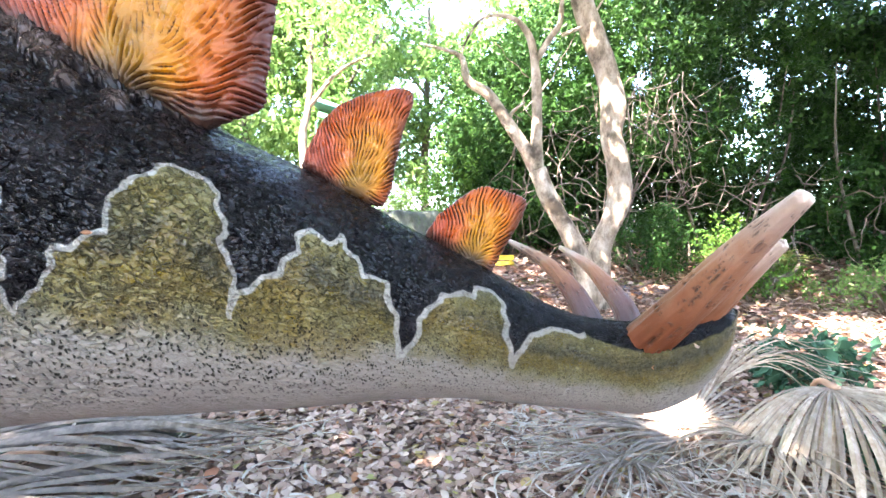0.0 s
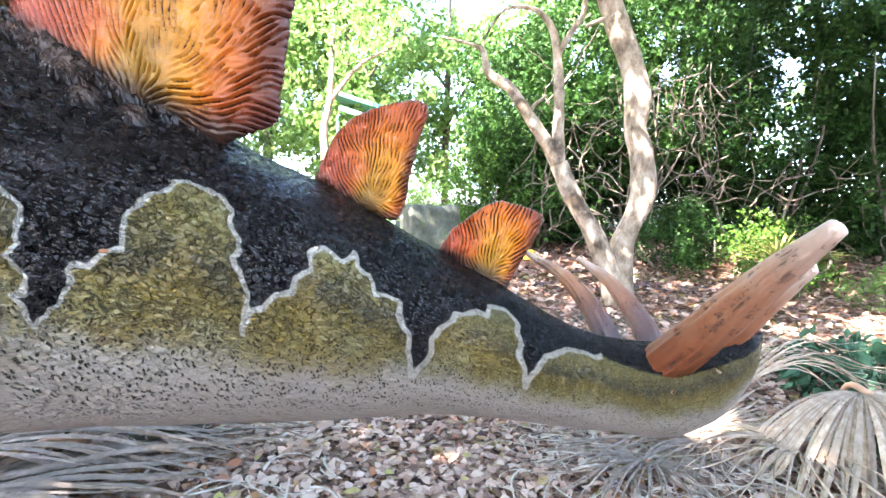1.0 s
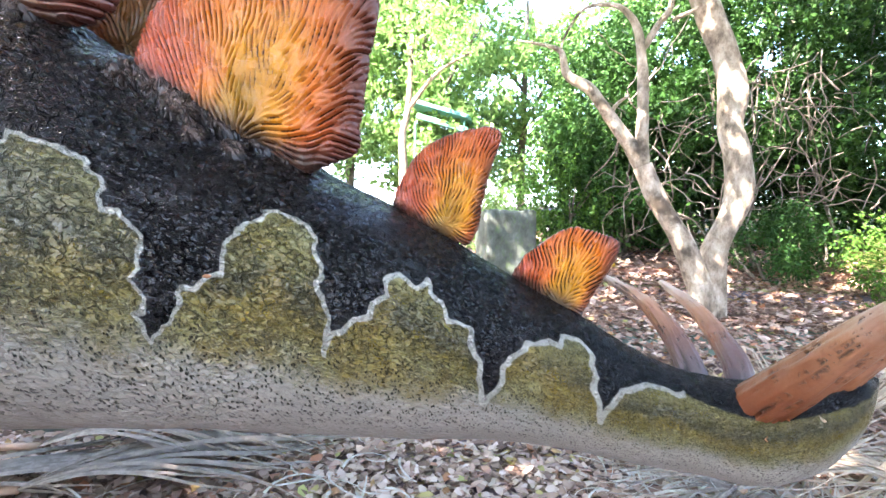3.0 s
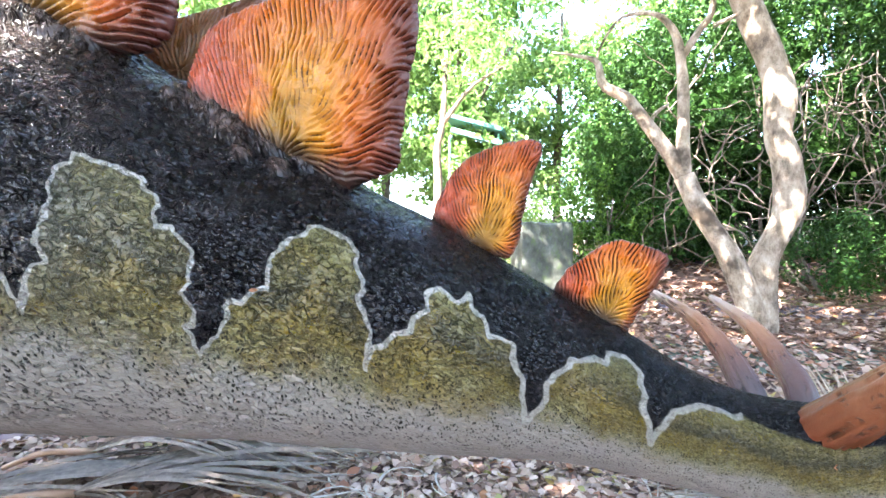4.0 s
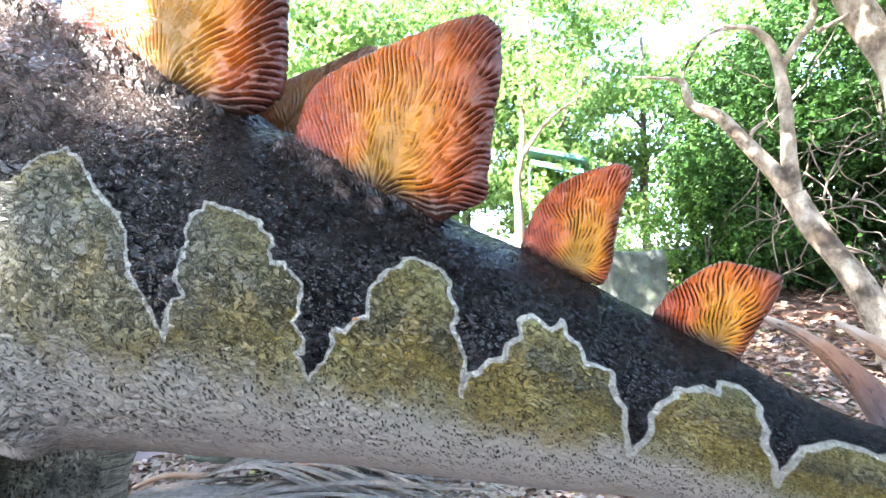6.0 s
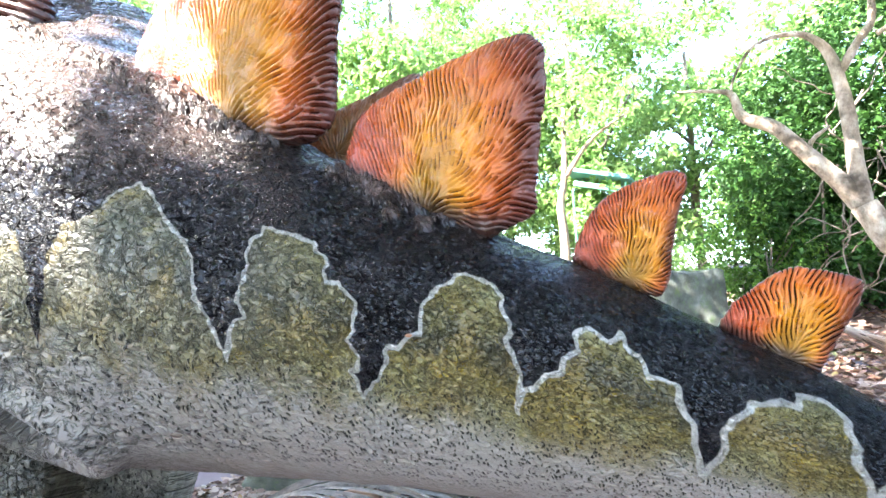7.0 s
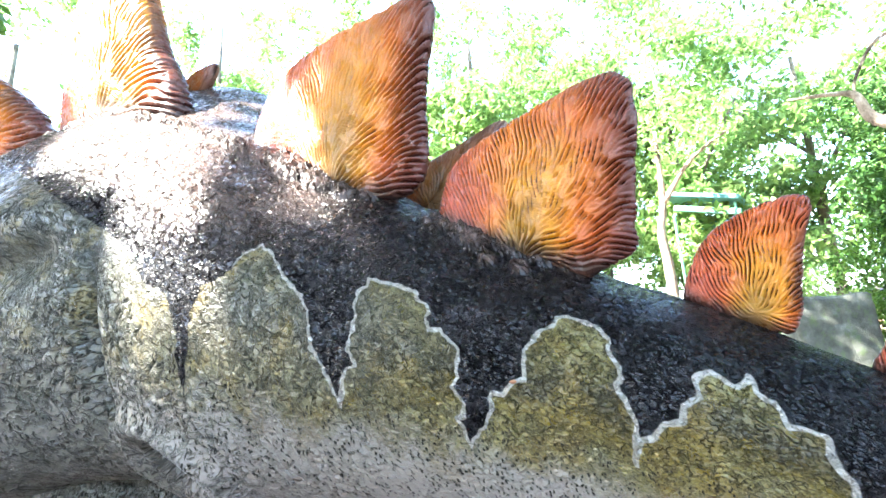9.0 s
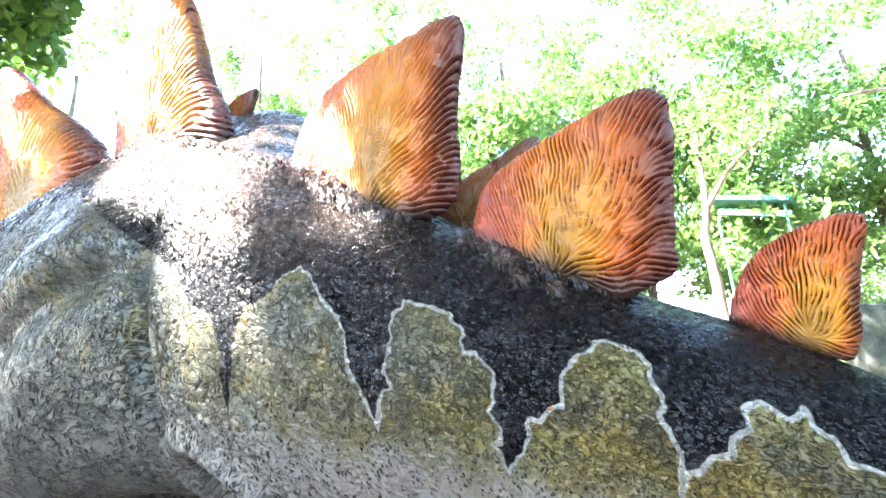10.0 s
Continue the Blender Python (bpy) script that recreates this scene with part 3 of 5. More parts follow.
def ridge_field(low, high, focus, width, seed, cells=6):
    """A sheet of wavering ridges, about as wide everywhere, that fork as they spread from a focus."""
    pitch = width / cells
    n = np.maximum(((np.array(high) - low) / pitch).astype(int) + 24, 40)
    gx, gz = np.meshgrid(low[0] + (np.arange(n[0]) - 12) * pitch, low[1] + (np.arange(n[1]) - 12) * pitch, indexing="ij")
    size = max(high[0] - low[0], high[1] - low[1])
    dx, dz = gx - focus[0], gz - focus[1]
    left = step(-dx, 0.0, 0.3 * size)
    way = np.arctan2(dz + 0.42 * size * left + 0.04 * size, dx * (1 - 0.55 * left))
    pts = np.stack([gx.ravel(), gz.ravel(), 0 * gx.ravel()], -1)
    way = way + ((soft_noise(pts, 0.30 / width, seed + 5) - 0.5) * 1.15 + (soft_noise(pts, 0.09 / width, seed + 6) - 0.5) * 0.5).reshape(gx.shape)
    field = np.random.default_rng(seed).normal(0, 1, gx.shape)
    fx, fz = np.meshgrid(np.fft.fftfreq(n[0]) * cells, np.fft.rfftfreq(n[1]) * cells, indexing="ij")
    bins = 16
    pick = np.round(way / np.pi * bins).astype(int) % bins
    for turn in range(5):
        waves, total = np.fft.rfft2(field), np.zeros_like(field)
        for b in range(bins):
            c, d = math.cos(b * math.pi / bins), math.sin(b * math.pi / bins)
            along, across = fx * c + fz * d, np.abs(-fx * d + fz * c)
            passed = np.fft.irfft2(waves * np.exp(-((across - 1) / 0.30) ** 2 - (along / 0.22) ** 2), s=field.shape)
            total += np.where(pick == b, passed, 0)
        field = total / total.std()
        field = np.tanh(1.6 * field) if turn < 4 else field

    def at(x, z):
        u, v = (x - low[0]) / pitch + 12, (z - low[1]) / pitch + 12
        i, k = np.clip(u.astype(int), 0, n[0] - 2), np.clip(v.astype(int), 0, n[1] - 2)
        a, b = np.clip(u - i, 0, 1), np.clip(v - k, 0, 1)
        return field[i, k] * (1 - a) * (1 - b) + field[i + 1, k] * a * (1 - b) + field[i, k + 1] * (1 - a) * b + field[i + 1, k + 1] * a * b

    return at


def fin(outline, root, offset, lean, thick, width, dull=0.0, turns=800, rings=80, seed=0):
    """A plate: its outline (x, z) seen from the side; ridges of that width spread from the middle of its foot."""
    pts = np.array(outline, float) - root
    a, d = np.arctan2(pts[:, 1], pts[:, 0]), np.hypot(pts[:, 0], pts[:, 1])
    order = np.argsort(a)
    a, d = a[order], d[order]
    phi = np.linspace(-np.pi, np.pi, turns, endpoint=False)
    # straight runs between the outline's corners, then rounded off a little
    ax, az = np.r_[d * np.cos(a), d[0] * np.cos(a[0])], np.r_[d * np.sin(a), d[0] * np.sin(a[0])]
    ext = np.r_[a, a[0] + 2 * np.pi]
    reach = np.empty(turns)
    for n, f in enumerate(phi):
        g = f if f >= a[0] else f + 2 * np.pi
        i = min(np.searchsorted(ext, g, "right") - 1, len(a) - 1)
        ex, ez = ax[i + 1] - ax[i], az[i + 1] - az[i]
        reach[n] = (ax[i] * ez - az[i] * ex) / (np.cos(f) * ez - np.sin(f) * ex)
    kernel = np.hanning(max(9, turns // 60 * 2 + 1))
    reach = np.convolve(np.r_[reach[-(len(kernel) // 2):], reach, reach[:len(kernel) // 2]], kernel / kernel.sum(), "valid")
    reach *= 1 + 0.03 * (soft_noise(np.stack([np.cos(phi), np.sin(phi), 0 * phi], -1), 14, seed) - 0.5)
    low, high = np.min(outline, 0), np.max(outline, 0)
    size = (high - low).max()
    focus = (root[0], low[1] + 0.22 * (high[1] - low[1]))
    ridges = ridge_field(low, high, focus, width, seed)
    verts, attrs = [], dict(rho=[], side=[], ridge=[], rear=[], foot=[], dull=[], rim=[])
    rho = 1 - (1 - np.linspace(0.0, 1, rings)) ** 1.25
    for face in (-1, 1):
        for q in rho:
            x, z = root[0] + np.cos(phi) * reach * q, root[1] + np.sin(phi) * reach * q
            broken = soft_noise(np.stack([x, z, 0 * x], -1), 0.45 / width, seed + 8)
            ridge = step(ridges(x, z) + 0.9 * step(broken, 0.50, 0.72), -1.15, -0.10)
            body = thick * (0.62 + 0.38 * (1 - q)) * np.sqrt(max(0.0, 1 - q**9))
            depth = 0.40 * width * (1 - step(q, 0.96, 1.0) * 0.7)
            x = x + np.cos(phi) * (ridge - 0.5) * 0.25 * width * step(q, 0.9, 1.0)
            z = z + np.sin(phi) * (ridge - 0.5) * 0.25 * width * step(q, 0.9, 1.0)
            y = axis_y(x) + offset - lean * (z - root[1]) + face * (body + (ridge + 0.22 * np.clip(ridges(x, z), -1.5, 1.5) - 0.5) * depth)
            verts.append(np.stack([x, y, z], -1))
            ox, oz = x - focus[0], z - focus[1]
            turn = np.abs(np.arctan2(oz, ox) - 1.15)
            attrs["rho"].append(np.hypot(ox, oz) / size * 0.98 + np.clip(turn - 0.2, 0, 1.4) * 0.34 * step(np.hypot(ox, oz) / size, 0.05, 0.3))
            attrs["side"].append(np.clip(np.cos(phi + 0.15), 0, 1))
            attrs["rear"].append(np.clip(-np.cos(phi - 0.15), 0, 1))
            attrs["ridge"].append(ridge)
            attrs["rim"].append(np.full(turns, q))
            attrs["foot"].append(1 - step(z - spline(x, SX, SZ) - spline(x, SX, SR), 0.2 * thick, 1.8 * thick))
            attrs["dull"].append(np.full(turns, dull))
    verts = np.concatenate(verts)
    near, far = grid_faces(rings, turns), grid_faces(rings, turns, rings * turns)[:, ::-1]
    rim_a, rim_b = (rings - 1) * turns + np.arange(turns), (2 * rings - 1) * turns + np.arange(turns)
    rim = np.stack([rim_a, np.roll(rim_a, -1), np.roll(rim_b, -1), rim_b], -1)
    return verts, np.concatenate([near, far, rim]), {k: np.concatenate(v) for k, v in attrs.items()}


def horn(points, radii, dull=0.0, seed=0):
    """A curved, grooved spike."""
    points = np.asarray(points, float)
    at = np.linspace(0, len(points) - 1, 70)
    line = np.stack([spline(at, range(len(points)), points[:, c]) for c in range(3)], -1)
    rad = spline(at, range(len(points)), radii)
    way = np.gradient(line, axis=0)
    way /= np.linalg.norm(way, axis=1)[:, None]
    side = np.cross(way, (0, 0.4, 1.0))
    side /= np.linalg.norm(side, axis=1)[:, None]
    other = np.cross(way, side)
    a = np.linspace(0, 2 * np.pi, 56, endpoint=False)
    v = np.linspace(0, 1, 70)
    flat = np.stack([np.tile(np.cos(a) * 2.2, 70), np.tile(np.sin(a) * 2.2, 70), np.repeat(v * 1.1, 56)], -1)
    groove = np.maximum(1 - step(np.abs(soft_noise(flat, 2.6, seed) - 0.5), 0.0, 0.06), (1 - step(np.abs(soft_noise(flat * (1, 1, 0.6), 5.2, seed + 3) - 0.5), 0.0, 0.10)) * 0.8)
    groove *= step(np.repeat(v, 56), 0.12, 0.3)
    push = 1 - 0.11 * groove + 0.07 * (soft_noise(flat, 3.1, seed + 1) - 0.5)
    push *= np.sqrt(np.clip(1 - (1 - np.repeat(v, 56) / 0.13).clip(0, 1) ** 2, 0.02, 1))  # rounded at its root
    ring = (np.cos(a)[None, :, None] * side[:, None] + np.sin(a)[None, :, None] * other[:, None]).reshape(-1, 3)
    verts = np.repeat(line, 56, 0) + ring * (np.repeat(rad, 56) * push)[:, None]
    verts = np.concatenate([verts, line[-1:] + way[-1] * rad[-1] * 0.6])
    tip = len(verts) - 1
    quads = grid_faces(70, 56)
    cap = [[69 * 56 + i, 69 * 56 + (i + 1) % 56, tip] for i in range(56)]
    rho = np.r_[np.repeat(v, 56), 1.0]
    return verts, quads.tolist() + cap, dict(rho=rho, ridge=np.r_[groove, 0.0], dull=np.full(tip + 1, dull))


def statue():
    """The whole dinosaur statue as one mesh."""
    keys = ("pat", "lined", "th", "hip", "cavity", "su", "sv", "cell", "rho", "side", "ridge", "rear", "foot", "dull", "rim")
    verts, faces, slots, attrs, count = [], [], [], {k: [] for k in keys}, 0

    def join(shape, slot):
        nonlocal count
        v, f, values = shape
        f = f if isinstance(f, list) else f.tolist()
        verts.append(v)
        faces.extend([[i + count for i in row] for row in f])
        slots.extend([slot] * len(f))
        for k in keys:
            attrs[k].append(np.asarray(values.get(k, np.zeros(len(v)))))
        count += len(v)

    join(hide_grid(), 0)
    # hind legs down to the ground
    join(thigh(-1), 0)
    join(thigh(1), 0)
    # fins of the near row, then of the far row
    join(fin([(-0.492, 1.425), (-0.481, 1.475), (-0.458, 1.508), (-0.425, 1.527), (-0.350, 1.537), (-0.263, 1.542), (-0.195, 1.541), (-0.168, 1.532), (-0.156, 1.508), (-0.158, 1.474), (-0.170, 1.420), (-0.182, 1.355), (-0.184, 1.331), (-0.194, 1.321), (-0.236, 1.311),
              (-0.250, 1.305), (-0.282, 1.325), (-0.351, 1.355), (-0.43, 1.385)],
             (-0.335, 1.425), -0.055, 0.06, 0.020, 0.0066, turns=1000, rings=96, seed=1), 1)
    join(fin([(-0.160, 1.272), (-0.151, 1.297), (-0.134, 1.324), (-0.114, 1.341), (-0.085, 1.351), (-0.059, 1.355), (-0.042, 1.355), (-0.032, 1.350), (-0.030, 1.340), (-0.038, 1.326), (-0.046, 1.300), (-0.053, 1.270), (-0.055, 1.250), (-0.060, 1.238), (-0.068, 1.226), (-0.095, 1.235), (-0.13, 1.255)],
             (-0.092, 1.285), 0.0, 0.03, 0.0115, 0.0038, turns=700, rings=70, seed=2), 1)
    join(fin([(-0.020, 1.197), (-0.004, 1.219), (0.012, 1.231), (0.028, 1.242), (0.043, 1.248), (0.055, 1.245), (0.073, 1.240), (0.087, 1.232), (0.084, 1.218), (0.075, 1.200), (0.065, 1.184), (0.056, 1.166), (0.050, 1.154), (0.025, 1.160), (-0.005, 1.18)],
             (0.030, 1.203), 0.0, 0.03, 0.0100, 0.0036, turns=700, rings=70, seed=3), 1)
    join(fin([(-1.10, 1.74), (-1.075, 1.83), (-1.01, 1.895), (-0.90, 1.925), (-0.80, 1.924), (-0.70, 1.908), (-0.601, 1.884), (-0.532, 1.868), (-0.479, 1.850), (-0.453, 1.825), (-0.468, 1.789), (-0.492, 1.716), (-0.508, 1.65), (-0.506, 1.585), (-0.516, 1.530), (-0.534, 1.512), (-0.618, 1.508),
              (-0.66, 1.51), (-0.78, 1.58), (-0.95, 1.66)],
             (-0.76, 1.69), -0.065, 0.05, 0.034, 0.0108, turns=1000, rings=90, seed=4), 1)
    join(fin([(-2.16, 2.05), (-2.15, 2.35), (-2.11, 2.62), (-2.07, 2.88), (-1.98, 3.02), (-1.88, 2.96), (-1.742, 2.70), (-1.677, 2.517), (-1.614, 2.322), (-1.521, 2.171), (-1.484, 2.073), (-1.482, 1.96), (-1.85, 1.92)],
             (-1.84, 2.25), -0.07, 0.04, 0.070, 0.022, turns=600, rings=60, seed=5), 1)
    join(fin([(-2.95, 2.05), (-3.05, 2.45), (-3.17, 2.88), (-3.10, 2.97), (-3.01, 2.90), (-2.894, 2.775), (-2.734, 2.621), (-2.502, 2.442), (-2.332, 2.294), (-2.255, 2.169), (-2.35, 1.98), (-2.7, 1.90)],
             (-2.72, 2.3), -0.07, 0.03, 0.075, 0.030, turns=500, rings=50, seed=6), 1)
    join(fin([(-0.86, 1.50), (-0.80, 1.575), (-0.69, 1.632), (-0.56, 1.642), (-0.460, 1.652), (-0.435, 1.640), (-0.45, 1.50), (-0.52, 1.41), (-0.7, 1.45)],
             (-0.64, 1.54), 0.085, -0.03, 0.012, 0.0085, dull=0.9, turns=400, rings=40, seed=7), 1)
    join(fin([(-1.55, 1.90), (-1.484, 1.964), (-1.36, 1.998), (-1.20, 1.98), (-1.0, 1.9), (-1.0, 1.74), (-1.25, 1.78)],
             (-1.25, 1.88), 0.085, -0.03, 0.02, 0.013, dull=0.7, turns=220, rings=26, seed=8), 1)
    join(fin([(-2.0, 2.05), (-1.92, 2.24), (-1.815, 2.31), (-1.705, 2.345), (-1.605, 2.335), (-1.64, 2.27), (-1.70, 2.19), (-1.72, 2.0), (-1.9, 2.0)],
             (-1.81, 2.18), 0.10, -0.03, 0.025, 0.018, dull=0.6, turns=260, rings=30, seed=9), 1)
    # the four tail spikes
    join(horn([(0.165, 0.480, 1.056), (0.1910, 0.458, 1.086), (0.2112, 0.405, 1.1344), (0.2236, 0.352, 1.180), (0.2318, 0.300, 1.2184)], [0.0215, 0.0215, 0.0178, 0.0130, 0.0064], 0.0, 1), 2)
    join(horn([(0.212, 0.485, 1.068), (0.225, 0.470, 1.088), (0.247, 0.445, 1.1240), (0.268, 0.420, 1.1600), (0.2870, 0.395, 1.1885)], [0.019, 0.0200, 0.0175, 0.0130, 0.0060], 0.0, 5), 2)
    join(horn([(0.166, 0.500, 1.075), (0.1625, 0.520, 1.103), (0.1518, 0.555, 1.1335), (0.1285, 0.590, 1.1637), (0.0876, 0.620, 1.1895)], [0.0150, 0.0140, 0.0120, 0.0085, 0.0032], 1.0, 9), 2)
    join(horn([(0.206, 0.500, 1.080), (0.2052, 0.520, 1.108), (0.2014, 0.558, 1.129), (0.1872, 0.600, 1.157), (0.1617, 0.645, 1.181)], [0.0140, 0.0130, 0.0115, 0.0080, 0.0032], 0.7, 13), 2)
    me = mesh_of("dinosaur_statue", np.concatenate(verts), faces, [HIDE, FIN, HORN], {k: np.concatenate(v) for k, v in attrs.items()}, slots)
    ob = new("dinosaur_statue", me)
    return tagged(ob, "painted dinosaur statue with black back, olive patches and orange plates", "statue")


statue()


# ---- ground ----
def ground_z(x, y):
    up = np.clip(np.asarray(y, float) - 3.5, 0, 5)
    rest = np.clip(np.asarray(y, float) - 8.5, 0, 12)
    return 0.033 * up**2 + 0.15 * rest + 0 * np.asarray(x)


def ground():
    gx = np.concatenate([[-600, -150, -60, -30, -18], np.linspace(-12, 14, 105), [18, 30, 60, 150, 600]])
    gy = np.concatenate([[-600, -150, -60, -25, -12], np.linspace(-7, 20, 109), [25, 40, 80, 200, 600]])
    x, y = (g.ravel() for g in np.meshgrid(gx, gy, indexing="ij"))
    p = np.stack([x, y, 0 * x], -1)
    z = ground_z(x, y) + (soft_noise(p, 1.3, 1) - 0.5) * 0.05 + (soft_noise(p, 4, 2) - 0.5) * 0.025 - 0.02
    me = mesh_of("ground", np.stack([x, y, z], -1), grid_faces(len(gx), len(gy), 0, False)[:, ::-1], [SOIL])
    tagged(new("ground", me), "brown woodland soil covered with leaf litter", "ground", kind="structure")


def unit(v):
    return v / (np.linalg.norm(v, axis=-1, keepdims=True) + 1e-9)


def blades(base, way, normal, length, width, fold=0.25):
    """Many small folded leaves: two triangles each."""
    side = unit(np.cross(way, normal)) * width[:, None]
    lift = unit(normal) * (width * fold)[:, None]
    mid = base + way * (length * 0.45)[:, None] + lift
    v = np.stack([base, mid + side, base + way * length[:, None], mid - side], 1).reshape(-1, 3)
    n = np.arange(len(base))[:, None] * 4
    return v, np.concatenate([n + [0, 1, 2], n + [0, 2, 3]])


def leaf_litter(rng):
    def patch(n, x0, x1, y0, y1, size):
        x, y = rng.uniform(x0, x1, n), rng.uniform(y0, y1, n)
        p = np.stack([x, y, 0 * x], -1)
        z = ground_z(x, y) + (soft_noise(p, 1.3, 1) - 0.5) * 0.05 + (soft_noise(p, 4, 2) - 0.5) * 0.025 + rng.uniform(-0.012, 0.03, n)
        a = rng.uniform(0, 2 * np.pi, n)
        tip = rng.normal(0, 0.28, n)
        way = unit(np.stack([np.cos(a), np.sin(a), tip], -1))
        normal = unit(np.stack([rng.normal(0, 0.3, n), rng.normal(0, 0.3, n), np.ones(n)], -1))
        side = unit(np.cross(way, normal))
        up = np.cross(side, way)
        length, curl = rng.uniform(0.75, 1.5, n) * size, rng.normal(0, 0.35, n)
        width, cup = length * rng.uniform(0.20, 0.34, n), rng.normal(0.15, 0.5, n)
        c = np.stack([x, y, z], -1)
        pts = []
        for u, w in ((-0.5, 0), (-0.2, 1), (0.2, 0.85), (0.5, 0), (0.2, -0.85), (-0.2, -1)):
            rise = curl * (u * u) * length * 1.2 + cup * width * abs(w) * 0.6
            pts.append(c + way * (u * length)[:, None] + side * (w * width)[:, None] + up * rise[:, None])
        k = np.arange(n)[:, None] * 6
        f = np.concatenate([k + t for t in ([0, 1, 5], [1, 2, 5], [2, 4, 5], [2, 3, 4])])
        return np.stack(pts, 1).reshape(-1, 3), f

    sets = [patch(34000, -3.4, 3.4, 1.2, 4.2, 0.062), patch(26000, -3.5, 7.5, 4.0, 8.0, 0.085), patch(9000, 2.5, 7.5, 2.0, 5.5, 0.075), patch(7000, -5, 9, 7.5, 12, 0.12), patch(5000, -4, 4, -3, 1.2, 0.08)]
    verts, faces, start = [], [], 0
    for v, f in sets:
        verts.append(v)
        faces.append(f + start)
        start += len(v)
    me = mesh_of("leaf_litter", np.concatenate(verts), np.concatenate(faces), [LITTER], smooth=False)
    tagged(new("leaf_litter", me), "dry curled brown and grey leaves covering the ground", "leaves", kind="stuff")


ground()
RNG = np.random.default_rng(7)
leaf_litter(RNG)


# ---- dry palm fronds ----
def ribbon(aim, length, half, rise, droop, twist, lift, rng, torn=False, segs=12):
    """One folded strip of a fan leaf from the hub outwards; neighbours touch as far as the leaf's middle."""
    aim = Vector((aim[0], aim[1], 0)).normalized()
    side = Vector((aim.y, -aim.x, 0))
    verts, split = [], rng.uniform(0.12, 0.35) if torn else rng.uniform(0.5, 0.68)
    for i in range(segs):
        u = i / (segs - 1)
        free = max(0.0, u - split) / (1 - split)
        p = aim * (length * u) + Vector((0, 0, lift * length * u + rise * math.sin(min(u * 1.3, 1) * 2.6) - droop * u * u))
        p += side * (twist * 0.10 * length * free * free)
        w = max(length * min(u, split) * math.tan(half) * 1.12 * (1 - free) ** 0.8, 0.0022)
        turn = Matrix.Rotation(twist * free * 1.6, 3, aim)
        s, n = turn @ side, turn @ side.cross(aim)
        n = -n if n.z < 0 and free == 0 else n
        fold = w * 0.55 + 0.003
        verts += [p - s * w - n * fold * 0.5, p + n * fold * 0.5, p + s * w - n * fold * 0.5, p - n * (fold * 0.1 + 0.002)]
    faces = []
    for i in range(segs - 1):
        a, b = 4 * i, 4 * i + 4
        faces += [(a, a + 1, b + 1, b), (a + 1, a + 2, b + 2, b + 1), (a, b, b + 3, a + 3), (a + 2, a + 3, b + 3, b + 2)]
    return np.array([tuple(v) for v in verts]), faces


def rest_on_ground(v, hub, rng, gap=0.012):
    low = ground_z(v[:, 0] + hub[0], v[:, 1] + hub[1]) + gap - hub[2]
    v[:, 2] = np.maximum(v[:, 2], low + rng.uniform(0, 0.025))
    return v


def palm_frond(hub, heading, spread, count, length, rise, droop, mat, rng, label, stem=0.25, lift=0.0, mess=1.0, torn=False):
    """A fallen fan leaf: a stalk and its strips."""
    base = new("palm_frond")
    base.location = hub
    tagged(base, label, "palm frond", "fallen palm fronds")
    half = radians(spread / count / 2)
    for i in range(count):
        at = (i + 0.5) / count - 0.5
        a = radians(heading + spread * at + rng.normal(0, 0.5 * mess))
        v, f = ribbon((math.cos(a), math.sin(a)), length * (1 - 0.35 * abs(at) * 2) * rng.uniform(0.82, 1.08), half,
                      rise * rng.uniform(0.9, 1.1), droop * rng.uniform(0.85, 1.15), rng.normal(0, 0.9 * mess), lift * math.cos(radians(spread * at)) + rng.normal(0, 0.05 if torn else 0.012), rng, torn)
        piece("leaf_strip", mesh_of("leaf_strip", rest_on_ground(v, hub, rng), f, [mat], smooth=False), base)
    a = radians(heading + 180)
    v, f = tube_along([(math.cos(a) * -0.05, math.sin(a) * -0.05, 0.012), (math.cos(a) * stem * 0.5, math.sin(a) * stem * 0.5, 0.02), (math.cos(a) * stem, math.sin(a) * stem, -min(0.1, hub[2] * 0.5))], [0.022, 0.016, 0.013], 8)
    piece("stalk", mesh_of("stalk", v, f, [FROND_STALK]), base)


FG, FT = "dry grey fan palm frond lying on the leaf litter", "dry tan fan palm frond fallen on the ground"
palm_frond((2.18, 2.62, 0.36), -88, 175, 64, 1.30, 0.05, 0.52, FROND_TAN, RNG, FT, 0.16)
palm_frond((1.42, 2.72, 0.10), 100, 210, 60, 0.70, 0.01, 0.03, FROND_TAN, RNG, FT, 0.12, 0.72, 0.5)
palm_frond((1.80, 3.15, 0.16), 25, 110, 34, 1.25, 0.22, 0.26, FROND_TAN, RNG, FT, 0.2, 0.26, 1.6, True)
palm_frond((1.35, 2.62, 0.08), 195, 120, 30, 1.05, 0.05, 0.06, FROND_GREY, RNG, FG, 0.2, 0.08, 1.6, True)
palm_frond((0.95, 2.38, 0.06), 235, 170, 40, 0.75, 0.06, 0.06, FROND_GREY, RNG, FG, 0.2, 0.10, 2.2, True)
palm_frond((1.75, 2.45, 0.10), 215, 190, 44, 0.85, 0.08, 0.08, FROND_TAN, RNG, FT, 0.2, 0.08, 2.2, True)
palm_frond((-2.60, 1.95, 0.10), 25, 52, 24, 1.85, 0.14, 0.10, FROND_GREY, RNG, FG, 0.4, 0.04, 1.2)
palm_frond((-2.30, 1.62, 0.08), 34, 44, 18, 1.65, 0.09, 0.06, FROND_GREY, RNG, FG, 0.4, 0.03, 1.2)
palm_frond((-2.05, 2.40, 0.08), 8, 40, 16, 1.25, 0.12, 0.08, FROND_GREY, RNG, FG, 0.3, 0.06, 1.5)
